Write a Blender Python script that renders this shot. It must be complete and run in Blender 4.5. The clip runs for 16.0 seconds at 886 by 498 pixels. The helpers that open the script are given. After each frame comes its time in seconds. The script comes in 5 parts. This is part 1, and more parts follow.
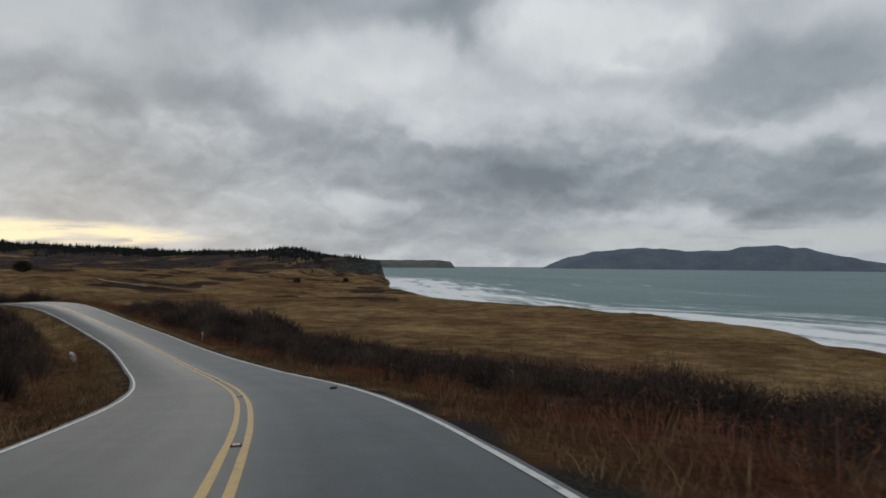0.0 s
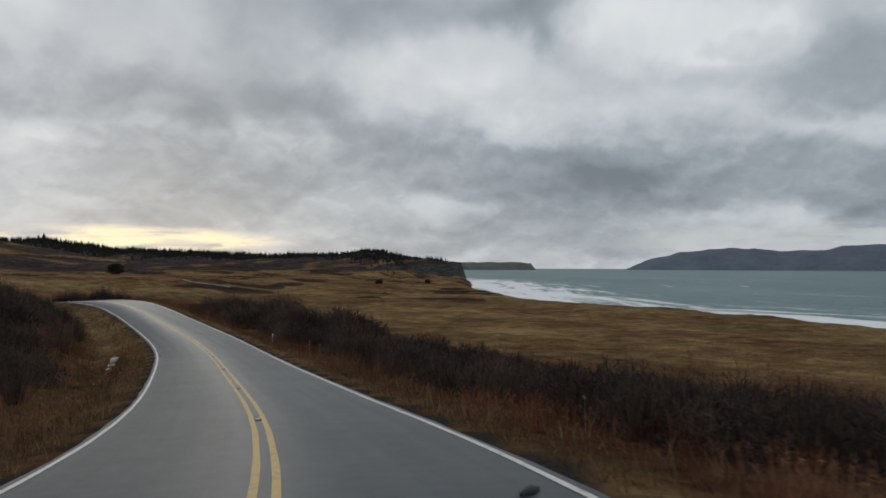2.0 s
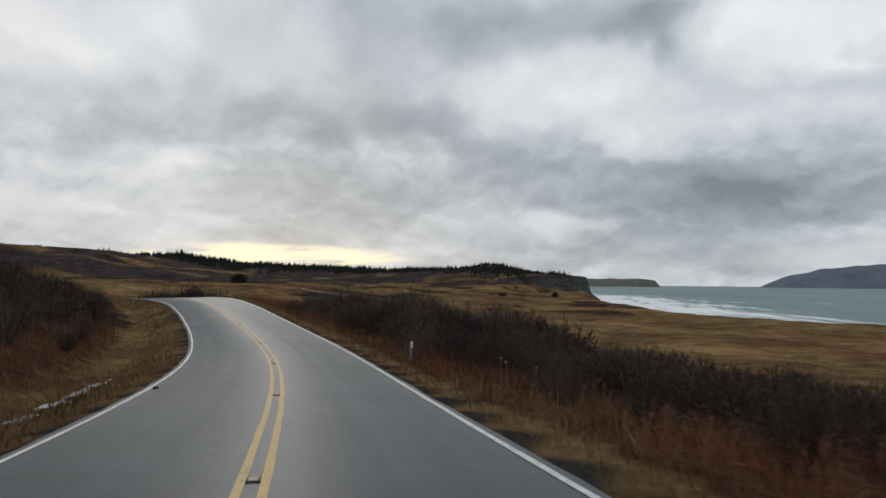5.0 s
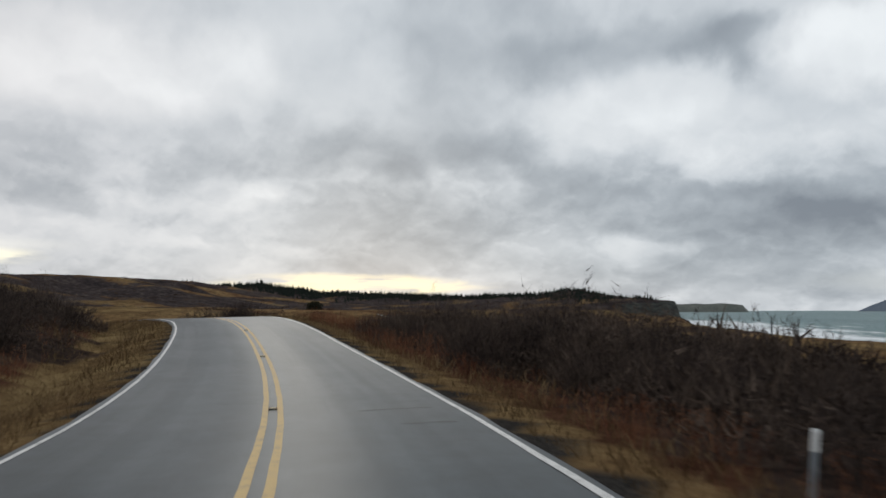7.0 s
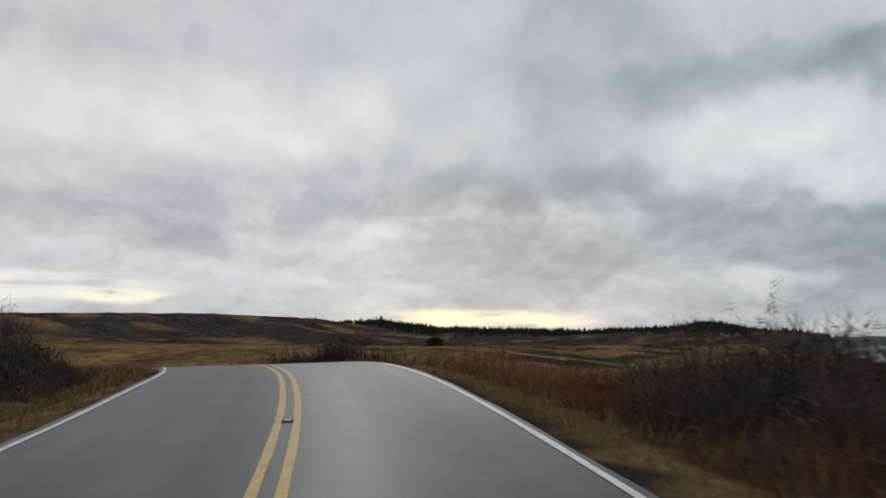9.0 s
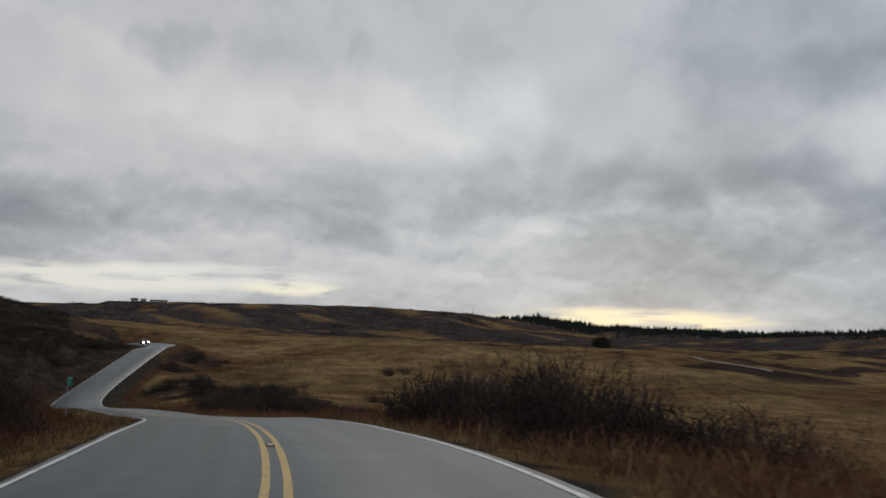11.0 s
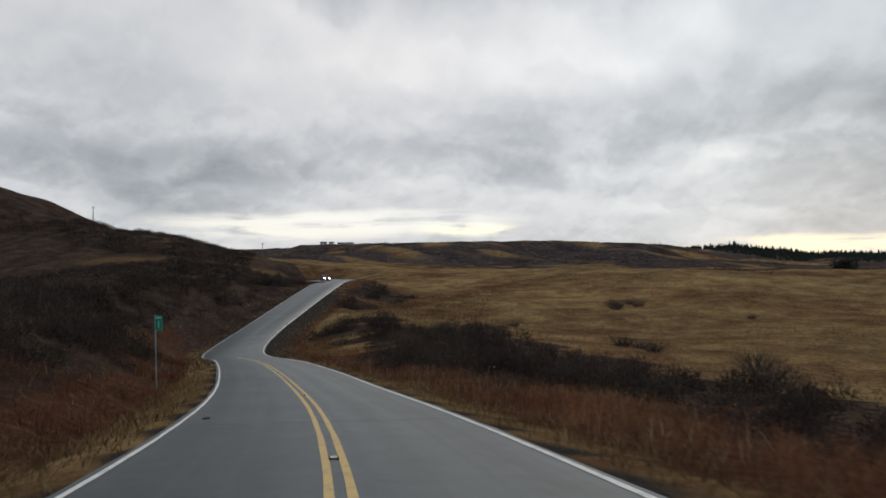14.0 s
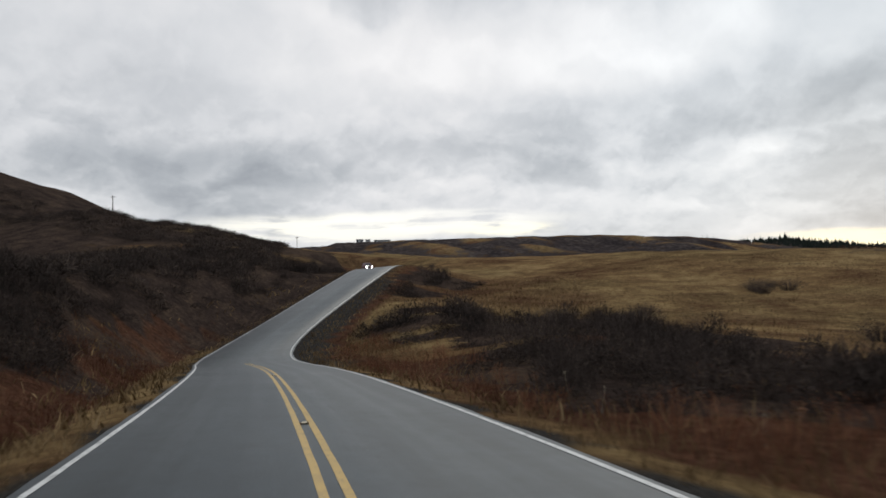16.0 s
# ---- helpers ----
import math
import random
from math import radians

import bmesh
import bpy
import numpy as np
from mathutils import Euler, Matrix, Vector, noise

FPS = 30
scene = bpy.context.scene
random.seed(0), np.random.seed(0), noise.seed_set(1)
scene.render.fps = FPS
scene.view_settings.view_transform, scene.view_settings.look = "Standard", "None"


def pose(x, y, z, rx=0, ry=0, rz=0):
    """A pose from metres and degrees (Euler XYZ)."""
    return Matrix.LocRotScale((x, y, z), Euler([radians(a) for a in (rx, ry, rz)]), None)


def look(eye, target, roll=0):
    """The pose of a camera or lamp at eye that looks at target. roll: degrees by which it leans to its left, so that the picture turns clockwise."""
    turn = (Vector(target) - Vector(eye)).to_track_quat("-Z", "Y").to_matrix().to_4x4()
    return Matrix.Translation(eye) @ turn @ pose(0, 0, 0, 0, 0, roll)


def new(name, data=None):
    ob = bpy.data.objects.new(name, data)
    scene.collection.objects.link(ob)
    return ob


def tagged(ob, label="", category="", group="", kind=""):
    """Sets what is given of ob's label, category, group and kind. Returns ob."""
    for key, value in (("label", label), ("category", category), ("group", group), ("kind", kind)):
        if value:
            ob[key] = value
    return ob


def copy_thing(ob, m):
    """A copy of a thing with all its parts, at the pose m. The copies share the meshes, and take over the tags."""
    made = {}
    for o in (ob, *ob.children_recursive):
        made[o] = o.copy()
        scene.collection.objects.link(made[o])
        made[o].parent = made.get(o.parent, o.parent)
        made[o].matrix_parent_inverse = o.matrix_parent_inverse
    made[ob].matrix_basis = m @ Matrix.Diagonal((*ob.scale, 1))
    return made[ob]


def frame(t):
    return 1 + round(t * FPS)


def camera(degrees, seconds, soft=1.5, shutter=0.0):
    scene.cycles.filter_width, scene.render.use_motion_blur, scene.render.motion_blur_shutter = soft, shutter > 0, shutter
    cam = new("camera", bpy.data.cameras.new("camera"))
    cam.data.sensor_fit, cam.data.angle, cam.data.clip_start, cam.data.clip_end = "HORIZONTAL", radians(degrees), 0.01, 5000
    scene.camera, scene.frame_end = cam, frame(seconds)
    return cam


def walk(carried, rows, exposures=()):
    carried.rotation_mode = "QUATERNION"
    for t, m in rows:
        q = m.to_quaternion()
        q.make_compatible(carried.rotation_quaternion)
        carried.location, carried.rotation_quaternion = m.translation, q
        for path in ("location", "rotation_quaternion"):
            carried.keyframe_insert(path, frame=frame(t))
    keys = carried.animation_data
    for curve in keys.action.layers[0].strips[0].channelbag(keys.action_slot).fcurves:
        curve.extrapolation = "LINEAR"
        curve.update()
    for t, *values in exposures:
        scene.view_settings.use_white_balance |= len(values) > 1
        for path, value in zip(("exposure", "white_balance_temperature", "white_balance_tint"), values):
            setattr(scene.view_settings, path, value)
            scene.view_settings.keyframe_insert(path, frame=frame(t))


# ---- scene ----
cam = camera(64.27, 16.0, soft=1.65, shutter=0.3)
# seconds, x, y, z, heading, pitch, roll
PATH = [
    (0.0, 0.78, 0.14, 17.54, -0.00, 1.21, -0.51),
    (0.5, 0.27, 2.95, 17.30, 1.50, 1.06, -0.31),
    (1.0, -0.41, 6.09, 17.01, 3.15, 1.11, -0.18),
    (1.5, -1.33, 9.61, 16.64, 4.89, 1.14, -0.34),
    (2.0, -2.40, 13.17, 16.24, 6.44, 1.38, -0.16),
    (2.5, -3.62, 16.90, 15.79, 7.84, 1.57, -0.39),
    (3.0, -5.04, 20.87, 15.30, 9.33, 1.59, -0.55),
    (3.5, -6.68, 25.16, 14.78, 11.03, 1.57, -0.81),
    (4.0, -8.41, 29.43, 14.30, 12.39, 1.98, -0.65),
    (4.5, -10.28, 33.67, 13.88, 14.11, 2.35, -0.53),
    (5.0, -12.23, 37.90, 13.51, 15.85, 2.68, -0.47),
    (5.5, -14.29, 42.23, 13.17, 17.47, 3.04, -0.41),
    (6.0, -16.51, 46.75, 12.86, 18.98, 3.50, -0.31),
    (6.5, -18.99, 51.53, 12.57, 20.39, 4.13, -0.11),
    (7.0, -21.80, 56.54, 12.33, 21.92, 4.93, 0.18),
    (7.5, -24.89, 61.54, 12.18, 23.97, 5.73, 0.30),
    (8.0, -28.18, 66.50, 12.15, 26.03, 6.37, 0.71),
    (8.5, -31.55, 71.14, 12.24, 28.66, 7.07, 0.78),
    (9.0, -34.94, 75.49, 12.44, 31.41, 7.84, 0.51),
    (9.5, -38.34, 79.61, 12.70, 33.83, 8.47, 0.04),
    (10.0, -41.79, 83.55, 12.99, 36.72, 8.72, -0.48),
    (10.5, -45.42, 87.24, 13.27, 40.27, 8.39, -0.90),
    (11.0, -49.28, 90.59, 13.42, 43.89, 7.46, -1.23),
    (11.5, -53.38, 93.64, 13.40, 47.61, 5.85, -1.26),
    (12.0, -57.59, 96.38, 13.24, 51.07, 4.48, -1.16),
    (12.5, -62.00, 98.94, 12.96, 53.81, 3.57, -0.75),
    (13.0, -66.65, 101.37, 12.57, 55.53, 3.27, -0.03),
    (13.5, -71.61, 103.67, 12.10, 56.89, 2.66, 0.54),
    (14.0, -77.03, 105.96, 11.53, 58.20, 2.30, 0.44),
    (14.5, -82.94, 108.33, 10.89, 59.49, 2.05, 0.42),
    (15.0, -89.00, 110.49, 10.25, 60.50, 2.05, 0.60),
    (15.5, -95.20, 112.56, 9.62, 61.01, 2.19, 0.93),
    (16.0, -101.64, 114.49, 9.01, 61.02, 2.32, 1.06),
]
walk(cam, [(t, pose(x, y, z, 90 + pitch, roll, yaw)) for t, x, y, z, yaw, pitch, roll in PATH],
     exposures=[(0, 0.02), (2.5, 0.10), (4, 0.20), (6.5, 0.34), (8, 0.34), (10.5, 0.0), (11.2, 0.0), (12, 0.12), (13, 0.28), (14, 0.37), (15, 0.45), (16, 0.52)])

# ---- world, sun and sky ----
SUN_HEADING, SUN_HEIGHT = 28.0, 9.0


def nodes_of(tree):
    made = tree.nodes
    made.clear()
    return made, tree.links


class Graph:
    """Short forms for building a node tree."""

    def __init__(self, tree):
        self.tree = tree
        self.nodes, self.links = nodes_of(tree)

    def add(self, kind, **settings):
        node = self.nodes.new(kind)
        for key, value in settings.items():
            node[key] = value
        return node

    def put(self, value, socket):
        if isinstance(value, bpy.types.NodeSocket):
            self.links.new(value, socket)
        elif value is not None:
            socket.default_value = value

    def math(self, op, a, b=None, c=None):
        node = self.nodes.new("ShaderNodeMath")
        node.operation = op
        for value, socket in zip((a, b, c), node.inputs):
            self.put(value, socket)
        return node.outputs[0]

    def vec(self, op, a, b=None):
        node = self.nodes.new("ShaderNodeVectorMath")
        node.operation = op
        self.put(a, node.inputs[0])
        if op == "SCALE":
            self.put(b, node.inputs[3])
        else:
            self.put(b, node.inputs[1])
        return node.outputs["Value"] if op in ("DOT_PRODUCT", "LENGTH", "DISTANCE") else node.outputs["Vector"]

    def noise(self, vector, scale, detail=4.0, rough=0.55, distort=0.0, color=False):
        node = self.nodes.new("ShaderNodeTexNoise")
        self.put(vector, node.inputs["Vector"])
        self.put(scale, node.inputs["Scale"])
        self.put(detail, node.inputs["Detail"])
        self.put(rough, node.inputs["Roughness"])
        self.put(distort, node.inputs["Distortion"])
        return node.outputs["Color" if color else 0]

    def ramp(self, value, *stops):
        node = self.nodes.new("ShaderNodeValToRGB")
        self.put(value, node.inputs[0])
        ramp = node.color_ramp
        while len(ramp.elements) < len(stops):
            ramp.elements.new(0.5)
        for element, (place, colour) in zip(ramp.elements, stops):
            element.position = place
            element.color = (*colour, 1) if isinstance(colour, tuple) else (colour, colour, colour, 1)
        return node.outputs[0]

    def mix(self, factor, a, b):
        node = self.nodes.new("ShaderNodeMix")
        node.data_type = "RGBA"
        self.put(factor, node.inputs[0])
        for value, socket in ((a, node.inputs[6]), (b, node.inputs[7])):
            self.put((*value, 1) if isinstance(value, tuple) else value, socket)
        return node.outputs[2]

    def step(self, value, low, high):
        node = self.nodes.new("ShaderNodeMapRange")
        node.interpolation_type = "SMOOTHSTEP"
        for v, socket in zip((value, low, high, 0.0, 1.0), node.inputs):
            self.put(v, socket)
        return node.outputs[0]


def make_sky():
    world = bpy.data.worlds.new("overcast_sky")
    scene.world = world
    world.use_nodes = True
    g = Graph(world.node_tree)
    d = g.vec("NORMALIZE", g.nodes.new("ShaderNodeTexCoord").outputs["Generated"])
    split = g.nodes.new("ShaderNodeSeparateXYZ")
    g.put(d, split.inputs[0])
    x, y, z = split.outputs
    el = g.math("MULTIPLY", g.math("ARCSINE", z), 180 / math.pi)
    az = g.math("MULTIPLY", g.math("ARCTAN2", g.math("MULTIPLY", x, -1.0), y), 180 / math.pi)
    # billows: wider than tall, with lit tops and darker undersides
    flat = g.nodes.new("ShaderNodeCombineXYZ")
    g.put(g.math("DIVIDE", az, 9.0), flat.inputs[0])
    g.put(g.math("DIVIDE", el, g.math("ADD", 2.9, g.math("MULTIPLY", g.math("MAXIMUM", el, 0.0), 0.075))), flat.inputs[1])
    flat.inputs[2].default_value = 5.3
    p = flat.outputs[0]
    puff = g.nodes.new("ShaderNodeCombineXYZ")
    g.put(g.math("DIVIDE", az, 4.6), puff.inputs[0])
    g.put(g.math("DIVIDE", el, g.math("ADD", 2.3, g.math("MULTIPLY", g.math("MAXIMUM", el, 0.0), 0.06))), puff.inputs[1])
    puff.inputs[2].default_value = 2.1
    r = puff.outputs[0]
    curl = g.vec("SCALE", g.vec("SUBTRACT", g.noise(r, 0.8, 5, 0.55, color=True), (0.5, 0.5, 0.5)), 0.75)
    q = g.vec("ADD", p, curl)
    r2 = g.vec("ADD", r, g.vec("SCALE", curl, 0.6))
    big = g.noise(p, 0.42, 3, 0.5)
    mid, mid_up = g.noise(q, 0.62, 3, 0.45), g.noise(g.vec("ADD", q, (0.04, 0.30, 0.0)), 0.62, 3, 0.45)
    tone = g.math("ADD", g.math("MULTIPLY", g.math("SUBTRACT", big, 0.5), 0.30), g.math("MULTIPLY", g.math("SUBTRACT", mid, mid_up), 0.50))
    # heaped clouds low down, with crisp lit rims and soft grey bellies; smoother sheet higher up
    low = g.math("ADD", 0.34, g.math("MULTIPLY", g.step(el, 17.0, 8.0), 0.66))
    for where, size, lift, amount in ((q, 0.60, 0.30, 0.36), (r2, 0.66, 0.20, 0.36), (r2, 1.6, 0.08, 0.18)):
        heap, heap_up = g.noise(where, size, 6, 0.49), g.noise(g.vec("ADD", where, (0.02, lift, 0.0)), size, 6, 0.49)
        edge = g.step(heap, 0.44, 0.57)
        belly = g.step(heap, 0.50, 0.76)
        rim = g.math("MULTIPLY", g.math("SUBTRACT", heap, heap_up), 1.6)
        puff_tone = g.math("ADD", g.math("SUBTRACT", g.math("MULTIPLY", edge, 0.40), g.math("MULTIPLY", belly, 0.60)), g.math("SUBTRACT", rim, 0.10))
        tone = g.math("ADD", tone, g.math("MULTIPLY", g.math("MULTIPLY", puff_tone, low), amount))

    def bank(a, e, wa, we, amount):
        """A broad lighter or darker bank of cloud round a heading and a height, in degrees, with a ragged rim."""
        u = g.math("DIVIDE", g.math("SUBTRACT", az2, a), wa)
        v = g.math("DIVIDE", g.math("SUBTRACT", el2, e), we)
        r = g.math("SQRT", g.math("ADD", g.math("MULTIPLY", u, u), g.math("MULTIPLY", v, v)))
        return g.math("MULTIPLY", g.math("SUBTRACT", 1.0, g.step(r, 0.62, 1.38)), amount)

    rag = g.noise(r2, 0.6, 5, 0.5, color=True)
    rs = g.nodes.new("ShaderNodeSeparateXYZ")
    g.put(rag, rs.inputs[0])
    az2 = g.math("ADD", az, g.math("MULTIPLY", g.math("SUBTRACT", rs.outputs[0], 0.5), 12.0))
    el2 = g.math("ADD", el, g.math("MULTIPLY", g.math("SUBTRACT", rs.outputs[1], 0.5), 7.0))
    for row in CLOUD_BANKS:
        tone = g.math("ADD", tone, bank(*row))
    tone = g.math("DIVIDE", tone, g.math("ADD", 1.0, g.math("MULTIPLY", g.math("ABSOLUTE", tone), 0.65)))
    tone = g.math("ADD", g.math("MULTIPLY", tone, 1.0), 0.53)
    cloud = g.ramp(tone, (-0.0, (0.18, 0.20, 0.23)), (0.28, (0.325, 0.35, 0.38)), (0.55, (0.485, 0.505, 0.53)), (0.78, (0.60, 0.61, 0.625)), (1.0, (0.76, 0.765, 0.77)))
    west = g.step(az, 25.0, 65.0)
    cloud = g.mix(1.0, cloud, g.mix(west, (0.965, 1.0, 1.02), (1.02, 1.0, 0.99)))
    cloud.node.blend_type = "MULTIPLY"
    # gaps low over the land where the evening light comes through
    line = g.nodes.new("ShaderNodeCombineXYZ")
    g.put(g.math("DIVIDE", az2, 7.0), line.inputs[0])
    g.put(g.math("DIVIDE", g.math("ADD", el, g.math("MULTIPLY", rs.outputs[2], 0.6)), 0.75), line.inputs[1])
    streak = g.noise(line.outputs[0], 1.0, 4, 0.5)
    for a, e, wa, we, colour, amount in SKY_GAPS:
        u = g.math("DIVIDE", g.math("SUBTRACT", az, a), wa)
        v = g.math("DIVIDE", g.math("ADD", g.math("SUBTRACT", el, e), g.math("MULTIPLY", g.math("SUBTRACT", rs.outputs[2], 0.5), 1.6)), we)
        r = g.math("SQRT", g.math("ADD", g.math("MULTIPLY", u, u), g.math("MULTIPLY", v, v)))
        m = g.math("MULTIPLY", g.math("SUBTRACT", 1.0, g.step(r, 0.45, 1.1)), g.math("MULTIPLY", g.step(streak, 0.30, 0.56), amount))
        cloud = g.mix(m, cloud, colour)
    sky = g.nodes.new("ShaderNodeTexSky")
    sky.sky_type, sky.sun_disc = "NISHITA", False
    sky.sun_elevation, sky.sun_rotation = radians(SUN_HEIGHT), radians(-SUN_HEADING)
    blue = g.nodes.new("ShaderNodeBackground")
    g.put(sky.outputs[0], blue.inputs[0])
    blue.inputs[1].default_value = 0.05
    sheet = g.nodes.new("ShaderNodeBackground")
    g.put(cloud, sheet.inputs[0])
    sheet.inputs[1].default_value = 1.0
    both = g.nodes.new("ShaderNodeMixShader")
    both.inputs[0].default_value = 0.96
    g.put(blue.outputs[0], both.inputs[1])
    g.put(sheet.outputs[0], both.inputs[2])
    out = g.nodes.new("ShaderNodeOutputWorld")
    g.put(both.outputs[0], out.inputs[0])


# heading, height, half widths (degrees), lighter or darker
SEA_BANKS = [
    (-11.9, 18.5, 8.5, 3.2, 0.56), (-26.3, 13.4, 7.2, 3.6, -0.30), (-28.1, 8.6, 4.5, 1.4, 0.12), (-19.0, 6.2, 19.0, 2.5, -0.46),
    (-7.0, 9.8, 8.0, 2.6, -0.26), (-6.0, 4.0, 9.0, 2.4, -0.12), (-2.0, 13.5, 8.0, 2.6, 0.12), (-1.5, 18.9, 4.4, 2.2, -0.32), (-16.5, 17.0, 1.8, 1.2, -0.22), (-12.0, 12.0, 6.0, 2.0, 0.10),
]
EAST_BANKS = [
    (6.8, 14.9, 7.4, 3.4, 0.30), (9.0, 19.6, 8.5, 2.6, -0.22), (1.0, 8.0, 13.0, 2.4, -0.28), (23.0, 8.5, 12.0, 5.5, -0.20), (13.0, 11.5, 7.0, 3.0, -0.10), (21.0, 16.0, 6.5, 3.5, -0.06),
    (0.0, 2.6, 13.0, 2.6, -0.14), (-1.0, 7.5, 8.0, 3.0, -0.10), (25.8, 9.9, 2.1, 2.0, -0.22), (20.1, 9.4, 5.0, 1.8, 0.16), (29.0, 10.8, 4.5, 1.4, 0.18), (25.0, 16.5, 9.0, 4.0, 0.16),
]
WEST_BANKS = [
    (45.5, 17.1, 9.2, 3.2, 0.18), (43.2, 5.6, 11.1, 1.9, -0.06), (32.2, 9.4, 8.2, 1.3, 0.14), (53.0, 18.0, 15.6, 3.4, 0.18), (82.0, 8.4, 13.0, 3.2, -0.26),
    (33.0, 18.7, 8.7, 3.4, 0.10), (68.0, 17.0, 8.0, 4.0, 0.10), (61.5, 15.2, 8.9, 4.0, 0.07), (27.0, 16.0, 10.0, 5.0, -0.14), (65.8, 20.9, 3.0, 1.4, -0.14), (52.0, 22.5, 2.0, 1.5, -0.10), (74.0, 6.6, 8.0, 1.8, -0.12), (20.0, 22.5, 9.0, 5.0, -0.24),
    (44.4, 10.3, 14.6, 1.7, -0.08), (40.3, 8.7, 7.6, 1.5, 0.16),
]
CLOUD_BANKS = SEA_BANKS + EAST_BANKS + WEST_BANKS
SKY_GAPS = [
    (29.0, 2.0, 12.5, 1.0, (0.96, 0.86, 0.60), 1.0),
    (70.0, 4.2, 12.0, 1.3, (0.80, 0.78, 0.70), 0.9),
    (56.2, 3.8, 5.2, 0.8, (0.88, 0.84, 0.68), 1.0),
    (62.0, 4.6, 13.0, 0.9, (0.78, 0.77, 0.73), 0.7),
    (-22.5, 2.0, 18.0, 1.3, (0.50, 0.53, 0.54), 0.85),
]
make_sky()
sun_lamp = new("sun", bpy.data.lights.new("sun", "SUN"))
sun_lamp.data.energy, sun_lamp.data.angle, sun_lamp.data.color = 0.5, radians(20), (1.0, 0.93, 0.82)
sun_lamp.matrix_world = look((0, 0, 0), (math.sin(radians(SUN_HEADING)), -math.cos(radians(SUN_HEADING)), -math.tan(radians(35))))

# ---- materials ----


def material(name, rough=0.8, spec=0.3):
    mat = bpy.data.materials.new(name)
    mat.use_nodes = True
    g = Graph(mat.node_tree)
    bsdf = g.nodes.new("ShaderNodeBsdfPrincipled")
    out = g.nodes.new("ShaderNodeOutputMaterial")
    g.put(bsdf.outputs[0], out.inputs[0])
    g.put(rough, bsdf.inputs["Roughness"])
    bsdf.inputs["Specular IOR Level"].default_value = spec
    return mat, g, bsdf


def place_of(g):
    return g.nodes.new("ShaderNodeNewGeometry").outputs["Position"]


def bump(g, bsdf, height, strength, distance):
    node = g.nodes.new("ShaderNodeBump")
    g.put(height, node.inputs["Height"])
    node.inputs["Strength"].default_value, node.inputs["Distance"].default_value = strength, distance
    g.put(node.outputs[0], bsdf.inputs["Normal"])


def mat_ground():
    mat, g, b = material("dead_grass_ground", 1.0, 0.0)
    p = place_of(g)
    cover = g.nodes.new("ShaderNodeAttribute")
    cover.attribute_name = "scrub"
    weeds = g.nodes.new("ShaderNodeAttribute")
    weeds.attribute_name = "weeds"
    gravel = g.nodes.new("ShaderNodeAttribute")
    gravel.attribute_name = "gravel"
    streak = g.vec("MULTIPLY", p, (1.0, 1.0, 2.5))
    n1, n2, n3, n4 = g.noise(streak, 0.035, 5, 0.62), g.noise(p, 0.22, 5, 0.65), g.noise(p, 2.2, 4, 0.7), g.noise(p, 14.0, 4, 0.7)
    t = g.math("ADD", g.math("MULTIPLY", n1, 0.34), g.math("ADD", g.math("MULTIPLY", n2, 0.38), g.math("MULTIPLY", n3, 0.28)))
    grass = g.ramp(t, (0.38, (0.054, 0.031, 0.020)), (0.45, (0.118, 0.070, 0.037)), (0.52, (0.190, 0.122, 0.060)), (0.60, (0.31, 0.212, 0.105)))
    olive = g.ramp(t, (0.39, (0.052, 0.037, 0.021)), (0.48, (0.122, 0.090, 0.045)), (0.60, (0.25, 0.188, 0.092)))
    grass = g.mix(g.math("MULTIPLY", g.step(g.noise(p, 0.028, 4, 0.6), 0.42, 0.60), 0.5), grass, olive)
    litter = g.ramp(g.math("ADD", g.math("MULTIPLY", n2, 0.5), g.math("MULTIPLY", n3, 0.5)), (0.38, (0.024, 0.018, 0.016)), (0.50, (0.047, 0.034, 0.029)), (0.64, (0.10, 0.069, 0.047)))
    # purple-grey air haze over the far ridge is mixed into the scrub colour
    ridge_haze = g.nodes.new("ShaderNodeAttribute")
    ridge_haze.attribute_name = "ridge_haze"
    hazed_scrub = g.ramp(g.math("ADD", g.math("MULTIPLY", n2, 0.6), g.math("MULTIPLY", n1, 0.4)), (0.36, (0.020, 0.017, 0.018)), (0.50, (0.044, 0.036, 0.036)), (0.64, (0.100, 0.082, 0.072)))
    litter = g.mix(ridge_haze.outputs["Fac"], litter, hazed_scrub)
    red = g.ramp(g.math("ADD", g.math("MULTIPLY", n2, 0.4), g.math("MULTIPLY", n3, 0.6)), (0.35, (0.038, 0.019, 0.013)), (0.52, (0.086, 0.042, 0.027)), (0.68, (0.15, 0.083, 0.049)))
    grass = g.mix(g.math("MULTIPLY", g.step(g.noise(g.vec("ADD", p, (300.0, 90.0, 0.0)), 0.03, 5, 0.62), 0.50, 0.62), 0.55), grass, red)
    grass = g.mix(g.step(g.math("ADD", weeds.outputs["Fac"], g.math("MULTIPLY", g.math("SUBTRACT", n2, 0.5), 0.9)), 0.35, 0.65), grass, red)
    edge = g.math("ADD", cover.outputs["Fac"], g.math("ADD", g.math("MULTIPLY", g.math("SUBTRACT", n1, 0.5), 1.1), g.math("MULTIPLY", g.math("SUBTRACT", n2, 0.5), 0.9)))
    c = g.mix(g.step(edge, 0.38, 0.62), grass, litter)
    stones = g.ramp(n4, (0.35, (0.022, 0.021, 0.020)), (0.65, (0.062, 0.057, 0.052)))
    c = g.mix(g.step(g.math("ADD", gravel.outputs["Fac"], g.math("MULTIPLY", g.math("SUBTRACT", n3, 0.5), 0.6)), 0.12, 0.62), c, stones)
    # bare rock where the ground stands steep
    s = g.nodes.new("ShaderNodeSeparateXYZ")
